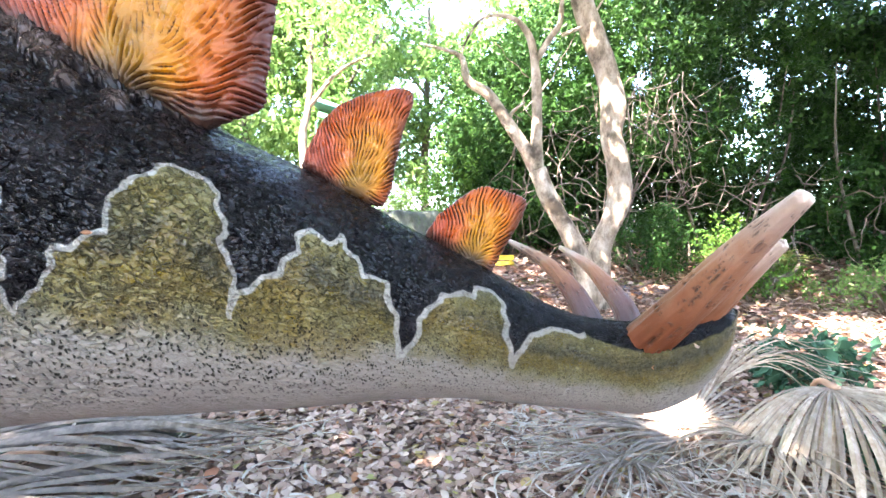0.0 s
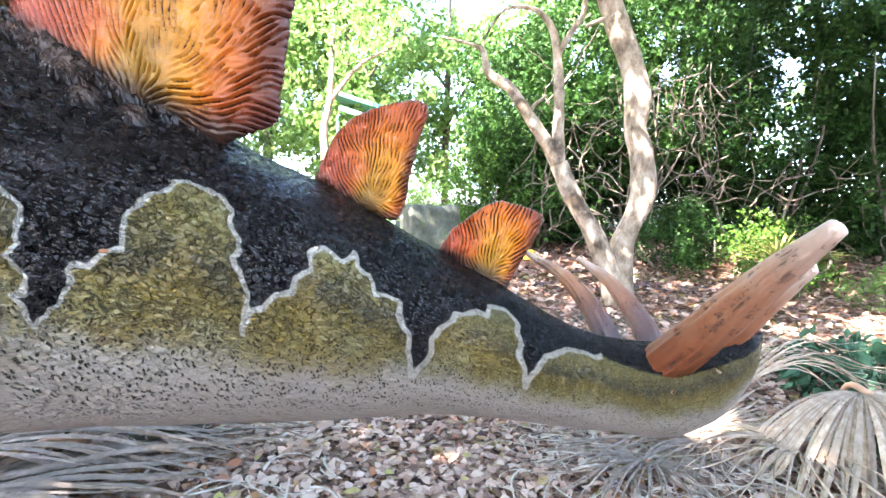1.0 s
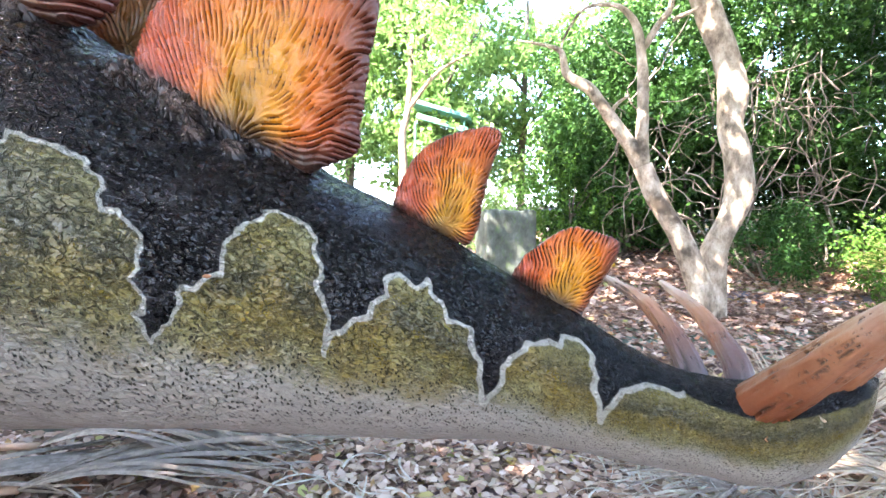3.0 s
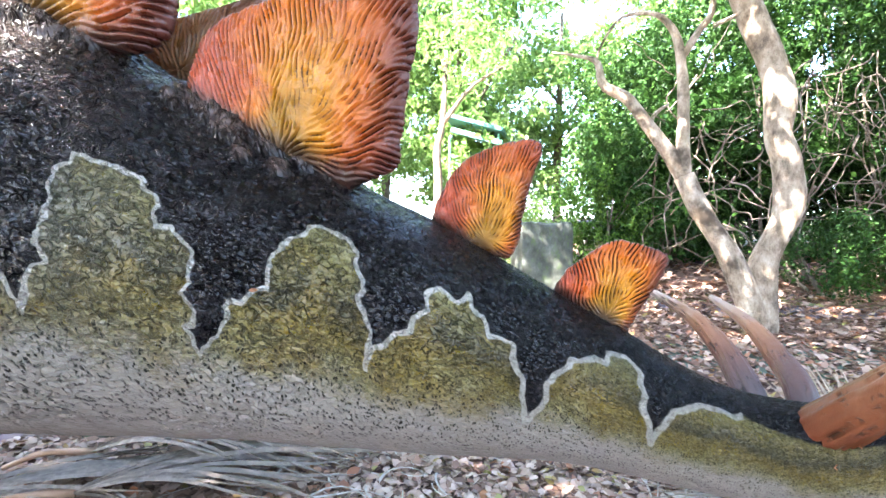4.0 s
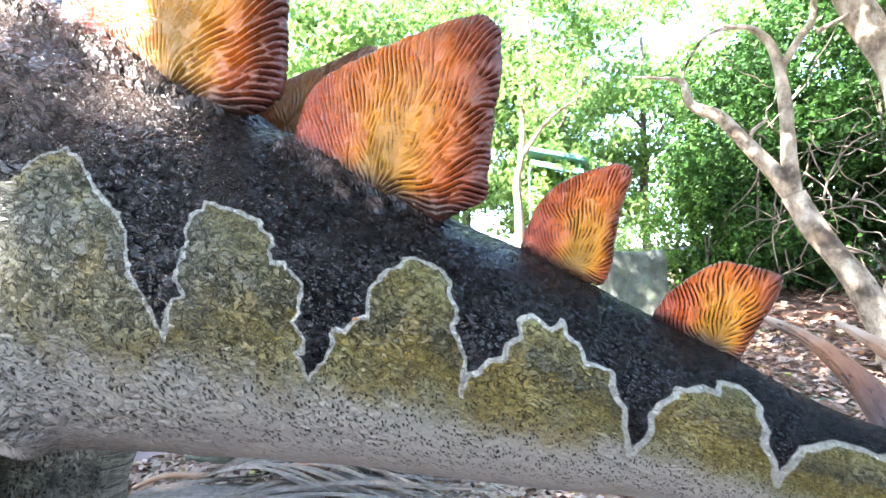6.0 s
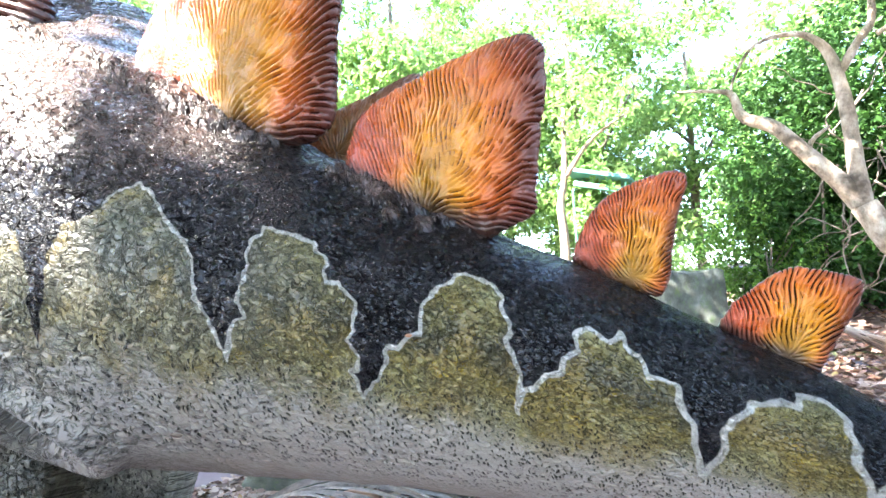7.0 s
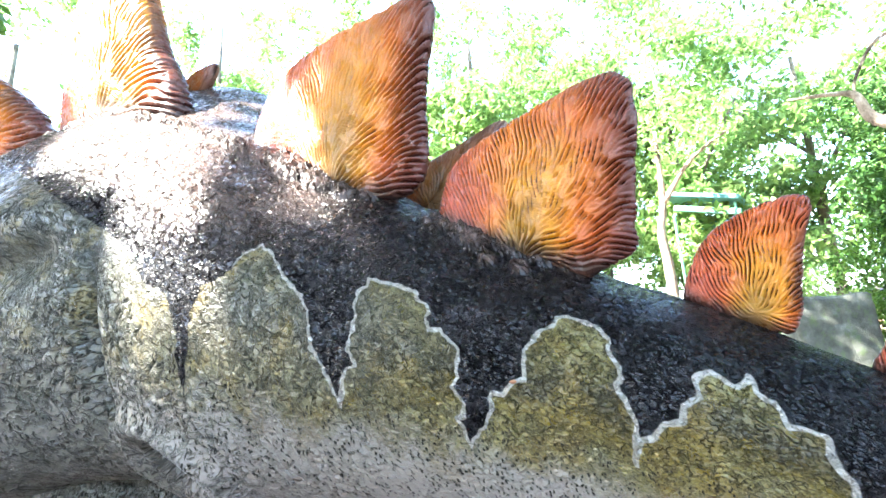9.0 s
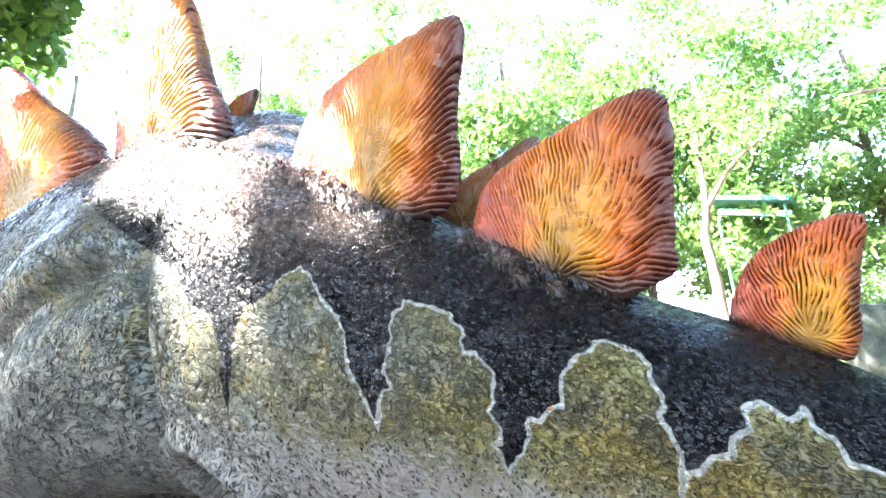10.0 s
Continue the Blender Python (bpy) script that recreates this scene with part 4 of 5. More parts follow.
palm_frond((-2.9, 1.35, 0.06), 40, 40, 16, 1.5, 0.06, 0.05, FROND_GREY, RNG, FG, 0.3, 0.03, 1.2)


def palm_shreds(rng):
    """Torn, curling strips of palm leaf scattered over the fronds."""
    verts, faces, start = [], [], 0
    for i in range(640):
        x, y = (rng.uniform(0.35, 2.6), rng.uniform(2.05, 3.0)) if i < 530 else (rng.uniform(-2.6, -0.6), rng.uniform(1.7, 2.8))
        a, n, size = rng.uniform(0, 2 * np.pi), 7, rng.uniform(0.12, 0.5)
        bend, up = rng.normal(0, 1.6), rng.uniform(0.0, 0.10)
        p = np.array((x, y, float(ground_z(x, y)) + rng.uniform(0.01, 0.09)))
        w, row = rng.uniform(0.003, 0.009), []
        for k in range(n):
            u = k / (n - 1)
            d = a + bend * u
            p = p + np.array((math.cos(d), math.sin(d), up * math.cos(u * 3.0) * 3)) * size / n
            p[2] = max(p[2], float(ground_z(x, y)) + 0.008)
            s = np.array((-math.sin(d), math.cos(d), 0.3 * bend * (u - 0.5))) * w * (1 - 0.6 * u)
            row += [p - s, p + s + (0, 0, 0.002)]
        verts.append(np.array(row))
        faces += [[start + 2 * k, start + 2 * k + 1, start + 2 * k + 3, start + 2 * k + 2] for k in range(n - 1)]
        start += 2 * n
    me = mesh_of("palm_shreds", np.concatenate(verts), faces, [FROND_SHRED], smooth=False)
    tagged(new("palm_shreds", me), "torn curling strips of dry palm leaf on the ground", "palm leaves", kind="stuff")


palm_shreds(RNG)


# ---- stones ----
def stone(name, centre, size, turn, label, seed, blocky=0.5):
    bm = bmesh.new()
    bmesh.ops.create_icosphere(bm, subdivisions=5, radius=1)
    v = np.array([p.co[:] for p in bm.verts])
    cube = v / np.abs(v).max(1)[:, None]
    v = v * (1 - blocky) + cube * blocky
    v *= 1 + 0.22 * (soft_noise(v, 1.3, seed)[:, None] - 0.5) + 0.08 * (soft_noise(v, 5, seed)[:, None] - 0.5)
    for p, q in zip(bm.verts, v):
        p.co = Vector(q) * 0.5
    me = bpy.data.meshes.new(name)
    bm.to_mesh(me)
    bm.free()
    me.materials.append(STONE)
    me.polygons.foreach_set("use_smooth", np.full(len(me.polygons), True))
    ob = new(name, me)
    ob.matrix_world = pose(*centre, 0, 0, turn) @ Matrix.Diagonal((*size, 1))
    return tagged(ob, label, "stone")


stone("boulder", (-0.55, 7.6, 1.10), (0.85, 0.7, 1.15), 25, "squared grey boulder with moss standing on the leaf litter", 3, 0.75)
stone("boulder", (-2.75, 2.55, 0.06), (0.85, 0.6, 0.42), 10, "low grey lichen-covered stone among the leaves", 5, 0.45)
stone("boulder", (-2.35, 3.1, 0.06), (0.6, 0.5, 0.34), 50, "low grey lichen-covered stone among the leaves", 8, 0.4)
stone("boulder", (-1.75, 2.75, 0.04), (0.45, 0.35, 0.24), 80, "small grey stone half buried in leaves", 9, 0.4)


# ---- trees and shrubs ----
def leaf_cloud(rng, clumps, count, size, spread=0.33, upright=0.0):
    """Leaves in small clusters on the outside of many clumps."""
    clumps = np.asarray(clumps, float)
    share = clumps[:, 3] * clumps[:, 4] * clumps[:, 5]
    pick = rng.choice(len(clumps), count, p=share / share.sum())
    d = unit(rng.normal(0, 1, (count, 3)))
    rad = rng.uniform(0.35, 1.0, count) ** 0.5
    lump = 0.72 + 0.56 * soft_noise(d * 2.1 + pick[:, None] * 3.7, 1.0, 3)
    base = clumps[pick, :3] + d * clumps[pick, 3:6] * (rad * lump)[:, None]
    gap = soft_noise(base, 1.6 / max(0.3, clumps[:, 3].mean()), 5)
    base = base[gap > 0.36]
    n = len(base)
    way = unit(rng.normal(0, 1, (n, 3)) + np.array((0, 0, upright - 0.25)))
    normal = unit(rng.normal(0, 0.7, (n, 3)) + np.array((0, 0, 0.8)))
    length = size * rng.uniform(0.6, 1.3, n)
    return blades(base, way, normal, length, length * rng.uniform(0.2, 0.32, n))


def sub_clumps(rng, c, r, n, size):
    d = unit(rng.normal(0, 1, (n, 3))) * rng.uniform(0.3, 1.0, (n, 1)) ** 0.6
    p = np.asarray(c) + d * np.asarray(r)
    s = size * rng.uniform(0.6, 1.35, (n, 1))
    return np.hstack([p, s, s, s * 0.8])


def shrub(name, c, r, leaves, size, mat, rng, label, category="shrub", stems=7, clumps=34, clump=0.42, bare=None):
    """A leafy mass on several thin stems that stand on the ground."""
    foot = np.array((c[0], c[1], float(ground_z(c[0], c[1]))))
    base = new(name)
    base.location = foot
    tagged(base, label, category)
    for i in range(stems):
        a = rng.uniform(0, 2 * np.pi)
        top = np.array(c) + np.array((math.cos(a) * r[0], math.sin(a) * r[1], r[2] * rng.uniform(-0.2, 0.8))) * 0.75
        bottom = foot + np.array((math.cos(a), math.sin(a), 0)) * 0.25 * r[0] - (0, 0, 0.08)
        mid = (top + bottom) / 2 + rng.normal(0, 0.12, 3)
        v, f = tube_along(np.array([bottom, mid, top]) - foot, [0.035, 0.024, 0.008], 7)
        piece("stem", mesh_of("stem", v, f, [BARK_DARK]), base)
    v, f = leaf_cloud(rng, sub_clumps(rng, c, r, clumps, clump), leaves, size)
    piece("crown", mesh_of("crown", v - foot, f, [mat], smooth=False), base)
    return base


GREEN = "dense dark green broadleaf shrub at the edge of the clearing"
for x, y, z, rx, ry, rz, count, mat in [
        (1.3, 9.6, 2.9, 1.5, 1.0, 2.3, 26000, LEAF_DEEP), (3.2, 9.8, 3.8, 1.7, 1.1, 3.0, 32000, LEAF_DEEP), (5.4, 9.3, 4.0, 1.9, 1.2, 3.5, 36000, LEAF_DEEP),
        (7.8, 8.6, 4.0, 1.9, 1.3, 3.7, 36000, LEAF_DEEP), (9.9, 7.3, 4.0, 1.9, 1.4, 3.8, 32000, LEAF_DEEP), (11.2, 4.8, 3.8, 1.6, 1.8, 3.4, 18000, LEAF_DEEP),
        (2.6, 11.6, 4.4, 2.2, 1.0, 3.0, 20000, LEAF_DEEP), (5.8, 11.6, 5.2, 2.4, 1.0, 4.2, 26000, LEAF_DEEP), (9.3, 10.8, 5.2, 2.6, 1.0, 4.4, 26000, LEAF_DEEP), (12.5, 8.2, 5.0, 2.2, 1.6, 4.2, 20000, LEAF_DEEP),
        (9.2, 9.4, 4.6, 1.6, 1.0, 3.4, 24000, LEAF_DEEP), (2.2, 10.7, 2.2, 1.6, 0.6, 1.1, 13000, LEAF_DEEP), (5.0, 10.4, 2.2, 1.7, 0.6, 1.1, 13000, LEAF_DEEP), (8.0, 9.8, 2.2, 1.8, 0.6, 1.2, 14000, LEAF_DEEP), (10.8, 8.7, 2.2, 1.6, 0.7, 1.2, 12000, LEAF_DEEP)]:
    shrub("shrub", (x, y, z), (rx, ry, rz), count, 0.115, mat, RNG, GREEN, clumps=64, clump=0.5)
LOW = "low green leafy shrub on the woodland edge"
shrub("shrub", (0.3, 8.9, 1.75), (0.9, 0.6, 1.0), 6000, 0.08, LEAF_MID, RNG, LOW, clumps=26, clump=0.32)
shrub("creeping_plant", (2.95, 3.75, 0.22), (0.55, 0.35, 0.18), 700, 0.12, LEAF_BLUE, RNG, "low blue-green leafy plant behind the fallen fronds", "plant", 4, 14, 0.2)
shrub("creeping_plant", (2.35, 2.25, 0.10), (0.35, 0.25, 0.08), 260, 0.09, LEAF_BLUE, RNG, "low blue-green leafy plant among the fallen fronds", "plant", 3, 8, 0.12)
shrub("shrub", (6.0, 6.2, 0.55), (0.9, 0.6, 0.3), 2600, 0.07, LEAF_BRIGHT, RNG, LOW, clumps=20, clump=0.22)
shrub("shrub", (4.6, 6.9, 0.62), (0.7, 0.4, 0.25), 1800, 0.07, LEAF_MID, RNG, LOW, clumps=16, clump=0.2)
shrub("shrub", (3.5, 8.0, 1.1), (0.9, 0.5, 0.6), 5000, 0.07, LEAF_DEEP, RNG, LOW, clumps=22, clump=0.3)
shrub("shrub", (5.0, 7.6, 1.0), (0.8, 0.5, 0.5), 4000, 0.07, LEAF_MID, RNG, LOW, clumps=20, clump=0.3)
shrub("shrub", (6.9, 6.4, 0.75), (0.7, 0.6, 0.6), 3500, 0.08, LEAF_BRIGHT, RNG, LOW, clumps=18, clump=0.3)
shrub("shrub", (-1.1, 9.3, 1.6), (1.2, 0.7, 0.8), 5000, 0.08, LEAF_BRIGHT, RNG, LOW, clumps=24, clump=0.35)


def strap_plant(c, count, length, rng):
    """A tuft of long arching blades."""
    foot = np.array((c[0], c[1], float(ground_z(c[0], c[1]))))
    base = new("strap_leaved_plant")
    base.location = foot
    tagged(base, "yellow-green plant with long strap leaves in a patch of sun", "plant")
    for i in range(count):
        a, el = rng.uniform(0, 2 * np.pi), rng.uniform(0.5, 1.4)
        reach = length * rng.uniform(0.6, 1.1)
        v = []
        for k in range(7):
            u = k / 6
            r, z = reach * u * math.cos(el), reach * (u * math.sin(el) - 0.45 * u * u)
            w = 0.022 * (1 - u) ** 0.6 + 0.001
            p = np.array((math.cos(a) * r, math.sin(a) * r, z + c[2] - foot[2]))
            s = np.array((-math.sin(a), math.cos(a), 0)) * w
            v += [p - s, p - (0, 0, w * 0.5), p + s]
        f = []
        for k in range(6):
            b = 3 * k
            f += [(b, b + 1, b + 4, b + 3), (b + 1, b + 2, b + 5, b + 4)]
        piece("blade", mesh_of("blade", np.array(v), f, [LEAF_STRAP]), base)


strap_plant((4.75, 7.25, 0.75), 60, 1.0, RNG)
strap_plant((5.4, 7.4, 0.8), 40, 0.8, RNG)


def vine_tangle(rng):
    """Bare looping stems that hang through the thicket."""
    verts, faces, start = [], [], 0
    for i in range(150):
        x, y, z = rng.uniform(1.4, 4.6), rng.uniform(8.1, 8.7), rng.uniform(1.4, 4.2)
        if i > 110:
            x, z = rng.uniform(4.2, 8.0), rng.uniform(0.9, 2.6)
        line = [np.array((x, y, z))]
        d = unit(rng.normal(0, 1, 3) * (1, 0.25, 1) + (0, 0, -0.5))
        for k in range(5):
            d = unit(d + rng.normal(0, 0.55, 3) * (1, 0.3, 1) + (0, 0, -0.1))
            line.append(line[-1] + d * rng.uniform(0.12, 0.32))
        r = rng.uniform(0.006, 0.016)
        v, f = tube_along(np.array(line), [r, r, r * 0.9, r * 0.8, r * 0.7, r * 0.4], 5)
        verts.append(v)
        faces += [[q + start for q in row] for row in f]
        start += len(v)
    me = mesh_of("vine_tangle", np.concatenate(verts), faces, [TWIG])
    tagged(new("vine_tangle", me), "tangle of bare grey-brown vines in the thicket", "vines", kind="stuff")


vine_tangle(RNG)


def grown_tree(name, foot, limbs, crowns, leaves, size, mat, bark, rng, label, clump=0.5, clumps=40, sides=14):
    """A tree from its limbs (points, radii) and crown masses (centre, radii)."""
    foot = np.asarray(foot, float)
    base = new(name)
    base.location = foot
    tagged(base, label, "tree")
    for n, (points, radii) in enumerate(limbs):
        v, f = tube_along(np.asarray(points, float) - foot, radii, sides, 0.12, n)
        piece("trunk" if n == 0 else "limb", mesh_of("limb", v, f, [bark]), base)
    for c, r in crowns:
        v, f = leaf_cloud(rng, sub_clumps(rng, c, r, clumps, clump), leaves, size)
        piece("crown", mesh_of("crown", v - foot, f, [mat], smooth=False), base)
    return base


def arc(*pts, y=6.5, bow=0.0):
    return [(x, y + bow * n, z) for n, (x, z) in enumerate(pts)]


grown_tree("forked_tree", (2.12, 6.5, 0.25), [
    (arc((2.12, 0.20), (2.15, 0.70), (2.20, 1.15), (2.44, 1.72), (2.42, 2.28), (2.32, 2.64), (2.36, 3.07), (2.26, 3.54), (2.05, 4.08), (1.87, 4.7), (1.8, 5.8)), [0.24, 0.18, 0.15, 0.165, 0.172, 0.152, 0.170, 0.148, 0.152, 0.14, 0.12]),
    (arc((2.08, 0.20), (2.00, 0.61), (1.78, 1.20), (1.52, 1.64), (1.29, 2.16), y=6.42), [0.18, 0.155, 0.13, 0.12, 0.125]),
    (arc((1.30, 2.12), (1.12, 2.46), (0.89, 2.80), (0.63, 3.18), (0.34, 3.38), (0.26, 3.68), (0.07, 3.78), (-0.31, 3.88), y=6.42), [0.10, 0.09, 0.08, 0.07, 0.06, 0.04, 0.025, 0.012]),
    (arc((1.29, 2.12), (1.28, 2.60), (1.28, 3.19), (1.23, 3.77), (1.12, 4.07), (0.90, 4.24), (0.54, 4.22), (0.31, 3.90), (0.25, 3.7), y=6.42), [0.10, 0.08, 0.07, 0.055, 0.045, 0.03, 0.02, 0.016, 0.012]),
    (arc((1.25, 3.63), (1.47, 3.97), (1.60, 4.18), (1.62, 4.7), y=6.42), [0.05, 0.045, 0.035, 0.025]),
    (arc((0.89, 2.80), (0.95, 2.95), (1.12, 3.08), y=6.42), [0.035, 0.028, 0.015]),
    (arc((1.62, 3.99), (1.95, 4.15), (2.2, 4.5), y=6.42), [0.03, 0.02, 0.012]),
], [((1.6, 7.0, 6.2), (2.6, 1.6, 1.0))], 5000, 0.10, LEAF_BRIGHT, BARK_PALE, RNG, "pale-barked tree with two leaning lichen-spotted trunks in leaf litter")

grown_tree("young_tree", (-2.65, 9.0, 0.98), [
    ([(-2.65, 9, 0.9), (-2.66, 9, 2.58), (-2.69, 9, 3.25), (-2.57, 9, 3.79), (-2.5, 9, 5.2)], [0.10, 0.085, 0.075, 0.06, 0.03]),
    ([(-2.6, 9, 3.7), (-2.01, 9, 4.42), (-1.35, 9, 4.77)], [0.05, 0.04, 0.02])], [((-2.2, 9.2, 5.0), (1.4, 0.8, 0.7))], 900, 0.13, LEAF_BRIGHT, BARK_PALE, RNG, "slender young tree with a few sunlit leaves", 0.35, 16, 10)

TALL = "tall broadleaf tree with sunlit yellow-green leaves"
for n, (x, y, h, w) in enumerate([(-2.9, 12.5, 8.5, 2.2), (-5.5, 13, 12.0, 2.6), (-0.6, 15, 8.0, 2.8), (-8.5, 11.5, 13.5, 2.8), (-11, 8.5, 14, 2.8), (-13.5, 5.0, 14.0, 3.0), (3.0, 16, 10.0, 3.4),
                                 (-7.5, 8.2, 7.0, 1.6), (-16, 9, 12, 3.4), (-9.5, 18, 12, 3.8), (-15, 0.5, 11, 3.2), (-4.5, 19, 11, 3.6), (8, 17, 12, 4)]):
    z = float(ground_z(x, y))
    lean = RNG.normal(0, 0.4)
    grown_tree("broadleaf_tree", (x, y, z), [
        ([(x, y, z - 0.1), (x + lean * 0.3, y, z + h * 0.35), (x + lean, y, z + h * 0.85)], [0.14, 0.11, 0.05]),
        ([(x + lean * 0.3, y, z + h * 0.35), (x + 0.7, y - 0.3, z + h * 0.5), (x + 1.4, y - 0.4, z + h * 0.62)], [0.06, 0.045, 0.02]),
        ([(x + lean * 0.5, y, z + h * 0.5), (x - 0.7, y - 0.3, z + h * 0.62), (x - 1.3, y - 0.2, z + h * 0.72)], [0.05, 0.04, 0.02]),
    ], [((x + lean, y, z + h * 0.78), (w, w * 0.8, h * 0.22)), ((x - 0.3, y - 0.3, z + h * 0.5), (w * 1.1, w * 0.8, h * 0.16)), ((x + 0.4, y - 0.3, z + h * 0.26), (w * 0.9, w * 0.7, h * 0.16))],
        5600, 0.20, LEAF_BRIGHT, BARK_DARK, RNG, TALL, 0.6, 30, 9)

# thickets added behind the camera, out of view, to block sky light from there
for x, y, r in [(-8.5, -3.5, 2.2), (-6.5, -7.5, 2.4), (-1.5, -9.5, 2.6), (3.5, -9.5, 2.4), (8.5, -7.5, 2.6), (11.5, -2.0, 2.4)]:
    shrub("shrub", (x, y, 2.9), (r, 1.3, 2.9), 11000, 0.22, LEAF_DEEP, RNG, "tall dense green thicket added out of view to block light", clumps=50, clump=0.7)


def added_shade_tree(rng):
    """A tall tree added behind the camera to shade the statue, its crown cut open for a few shafts of sun."""
    base = new("added_shade_tree")
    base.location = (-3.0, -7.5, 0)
    tagged(base, "large added shade tree, its leafy crown placed overhead to shape the light", "tree")
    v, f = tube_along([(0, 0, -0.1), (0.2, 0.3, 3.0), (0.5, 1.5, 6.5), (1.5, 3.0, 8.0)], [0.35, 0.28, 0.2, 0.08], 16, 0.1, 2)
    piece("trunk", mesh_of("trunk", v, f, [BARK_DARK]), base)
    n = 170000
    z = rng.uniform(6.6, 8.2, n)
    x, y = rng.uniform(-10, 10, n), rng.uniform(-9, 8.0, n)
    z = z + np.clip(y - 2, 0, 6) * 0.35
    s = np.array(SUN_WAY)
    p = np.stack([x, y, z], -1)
    # crown density set by zone, to choose how much sky and sun come in
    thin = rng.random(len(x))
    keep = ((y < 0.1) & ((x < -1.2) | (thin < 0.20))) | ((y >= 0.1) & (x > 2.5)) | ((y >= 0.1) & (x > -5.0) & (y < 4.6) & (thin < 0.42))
    # openings cut in the crown, by the places picked for their sun
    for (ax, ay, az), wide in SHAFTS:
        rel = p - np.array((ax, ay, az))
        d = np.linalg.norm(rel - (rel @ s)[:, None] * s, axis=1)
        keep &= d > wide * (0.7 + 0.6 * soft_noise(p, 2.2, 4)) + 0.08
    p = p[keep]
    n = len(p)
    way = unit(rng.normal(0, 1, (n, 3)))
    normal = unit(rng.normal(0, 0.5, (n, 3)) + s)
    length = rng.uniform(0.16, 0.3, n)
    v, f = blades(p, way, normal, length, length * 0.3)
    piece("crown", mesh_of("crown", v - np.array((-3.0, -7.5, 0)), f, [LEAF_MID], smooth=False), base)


# places picked for sun patches, and how wide the crown opens for each
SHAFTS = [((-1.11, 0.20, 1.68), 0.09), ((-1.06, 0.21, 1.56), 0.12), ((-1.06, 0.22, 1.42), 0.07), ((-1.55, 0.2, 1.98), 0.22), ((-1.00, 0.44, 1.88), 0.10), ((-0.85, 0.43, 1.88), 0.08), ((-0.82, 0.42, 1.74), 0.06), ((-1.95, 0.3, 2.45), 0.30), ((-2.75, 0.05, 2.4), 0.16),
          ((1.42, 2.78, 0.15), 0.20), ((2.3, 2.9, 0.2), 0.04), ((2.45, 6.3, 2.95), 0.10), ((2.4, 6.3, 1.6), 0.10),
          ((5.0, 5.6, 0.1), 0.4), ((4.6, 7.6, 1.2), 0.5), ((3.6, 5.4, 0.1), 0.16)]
added_shade_tree(RNG)


# ---- hut beyond the trees ----
def hut():
    base = new("hut")
    base.location, base.scale = (-2.28, 11.0, 3.0), (0.79, 0.79, 0.79)
    tagged(base, "small green-roofed timber hut half hidden by trees", "hut")

    def slab(name, c, s, mat, turn=0):
        bm = bmesh.new()
        bmesh.ops.create_cube(bm, size=1)
        bmesh.ops.transform(bm, matrix=pose(*c, 0, turn, 0) @ Matrix.Diagonal((*s, 1)), verts=bm.verts)
        bmesh.ops.bevel(bm, geom=bm.edges, offset=0.02, segments=1, affect="EDGES")
        me = bpy.data.meshes.new(name)
        bm.to_mesh(me)
        bm.free()
        me.materials.append(mat)
        piece(name, me, base)

    slab("roof", (0.0, 0, 1.45), (1.9, 1.6, 0.12), ROOF, 18)
    slab("beam", (0.1, -0.6, 1.05), (1.6, 0.12, 0.16), TIMBER, 18)
    for x in (-0.7, 0.75):
        slab("post", (x, -0.6, -0.6), (0.07, 0.07, 3.4), TIMBER)
    slab("wall", (0, 0.5, -0.5), (1.6, 0.1, 3.0), TIMBER)


hut()


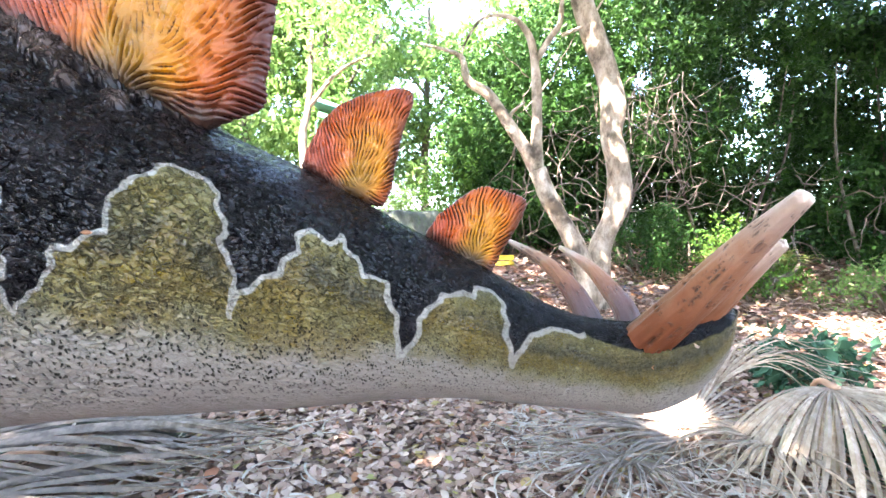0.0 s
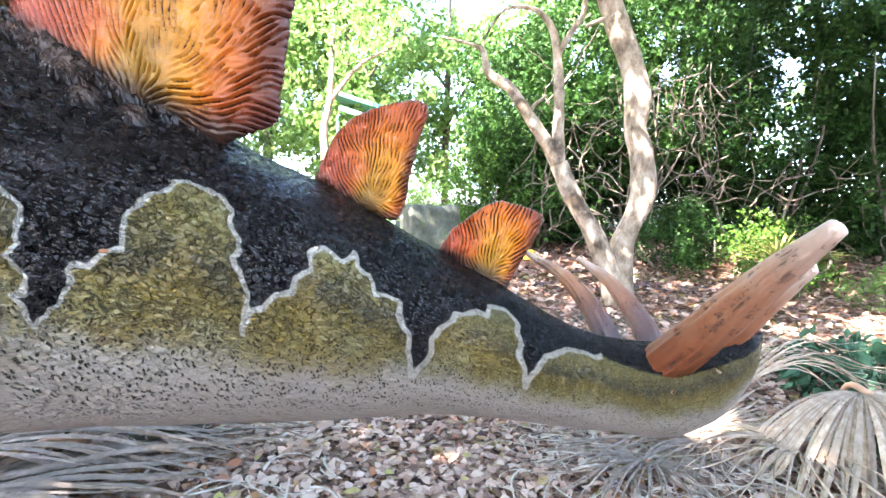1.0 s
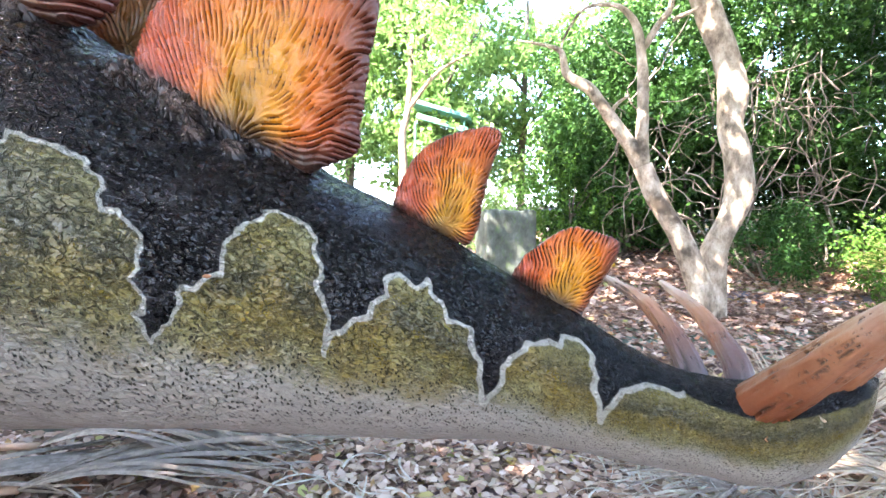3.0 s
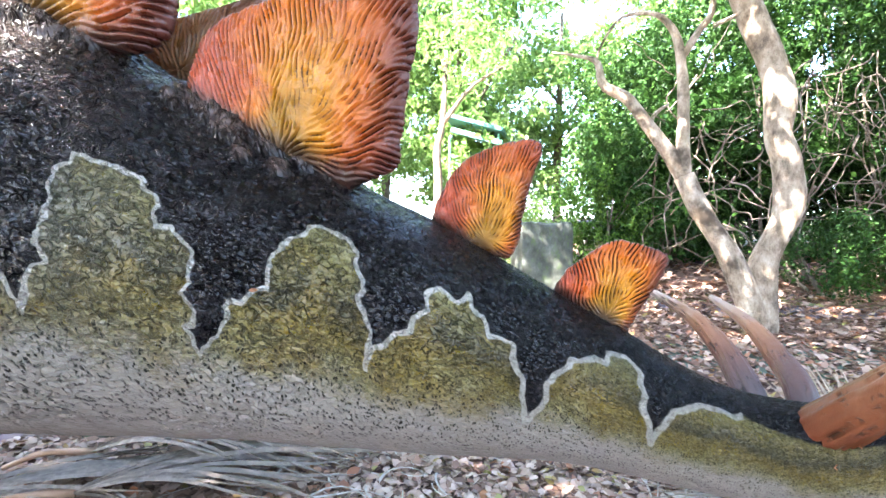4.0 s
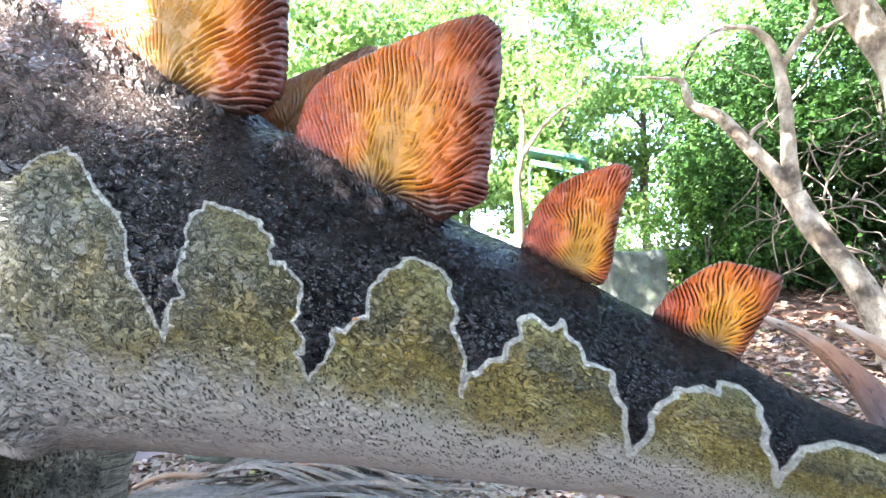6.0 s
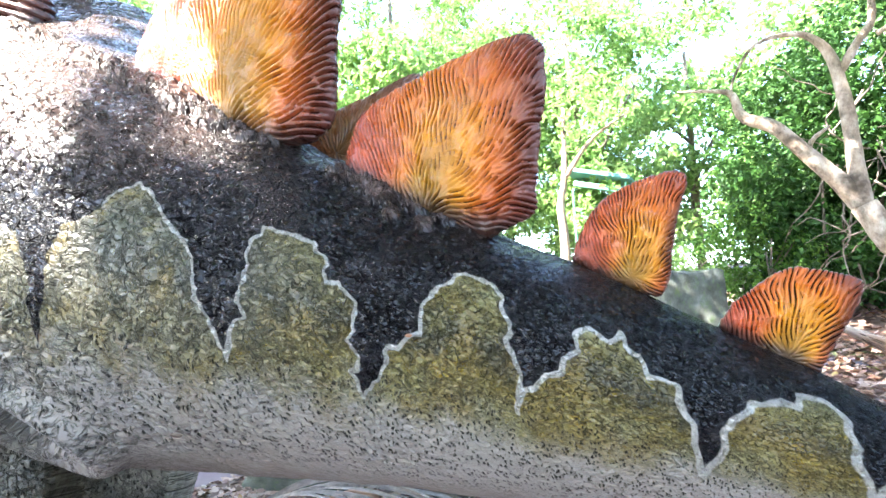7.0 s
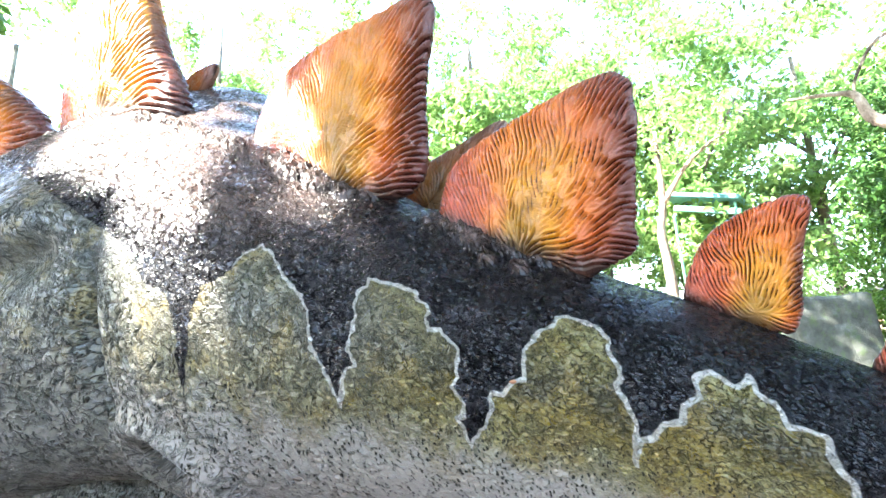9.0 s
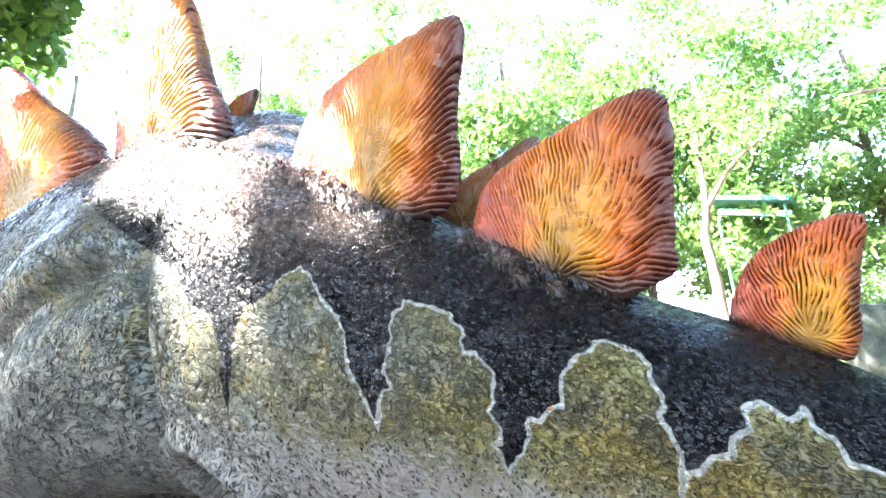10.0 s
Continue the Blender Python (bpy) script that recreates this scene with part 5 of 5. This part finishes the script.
def yellow_barrier():
    """A low board on two feet at the far edge of the clearing."""
    x, y = 1.06, 8.3
    base = new("yellow_barrier")
    base.location = (x, y, float(ground_z(x, y)))
    tagged(base, "small weathered yellow barrier board standing in the leaf litter", "barrier")
    paint = paint_material("yellow_paint", (0.55, 0.36, 0.02), (0.66, 0.46, 0.05), 0.5)
    for name, c, size in (("board", (0, 0, 0.13), (0.40, 0.035, 0.09)), ("board", (0, 0, 0.03), (0.40, 0.035, 0.07)), ("foot", (-0.15, 0.05, 0.05), (0.04, 0.06, 0.26)), ("foot", (0.15, 0.05, 0.05), (0.04, 0.06, 0.26))):
        bm = bmesh.new()
        bmesh.ops.create_cube(bm, size=1)
        bmesh.ops.transform(bm, matrix=pose(*c) @ Matrix.Diagonal((*size, 1)), verts=bm.verts)
        bmesh.ops.bevel(bm, geom=bm.edges, offset=0.006, segments=2, affect="EDGES")
        me = bpy.data.meshes.new(name)
        bm.to_mesh(me)
        bm.free()
        me.materials.append(paint)
        piece(name, me, base)


yellow_barrier()


# ---- bits fallen on the statue ----
def fallen_bit(at, size, turn, tilt, mat, label, curl=0.3):
    """A small dry leaf or seed scale lying on the hide."""
    v, f = [], []
    for i in range(7):
        u = i / 6
        w = math.sin(u * math.pi) ** 0.7 * 0.22 + 0.01
        z = curl * (u - 0.5) ** 2
        v += [(u - 0.5, -w, z + 0.05), (u - 0.5, 0, z), (u - 0.5, w, z + 0.05), (u - 0.5, 0, z - 0.03)]
    for i in range(6):
        a, b = 4 * i, 4 * i + 4
        f += [(a, a + 1, b + 1, b), (a + 1, a + 2, b + 2, b + 1), (a + 2, a + 3, b + 3, b + 2), (a + 3, a, b, b + 3)]
    ob = new("fallen_leaf", mesh_of("fallen_leaf", np.array(v) * size, f, [mat]))
    ob.matrix_world = Matrix.Translation(at) @ Euler((radians(tilt), 0, radians(turn))).to_matrix().to_4x4()
    tagged(ob, label, "leaf", "litter on the statue")


BIT = paint_material("orange_dry_leaf", (0.30, 0.11, 0.045), (0.42, 0.19, 0.09))
BIT_PALE = paint_material("pale_dry_leaf", (0.45, 0.34, 0.25), (0.6, 0.5, 0.4))
fallen_bit((0.207, 0.428, 1.092), 0.014, 75, 65, BIT, "tiny orange dry leaf lying on the statue's tail")
fallen_bit((0.229, 0.425, 1.094), 0.013, 95, 65, BIT_PALE, "tiny pale dry leaf lying on the statue's tail")
fallen_bit((0.195, 0.427, 1.074), 0.011, 20, 80, BIT, "tiny orange dry leaf lying on the statue's tail")
fallen_bit((-0.300, 0.393, 1.197), 0.009, 60, 75, BIT, "tiny red-brown leaf scrap stuck to the statue")
fallen_bit((-0.410, 0.490, 1.402), 0.016, 80, 25, GRIT, "white bird dropping on the statue's back")
fallen_bit((-0.680, 0.368, 1.066), 0.020, 20, 110, TWIG, "brown leaf scrap stuck to the statue's belly")
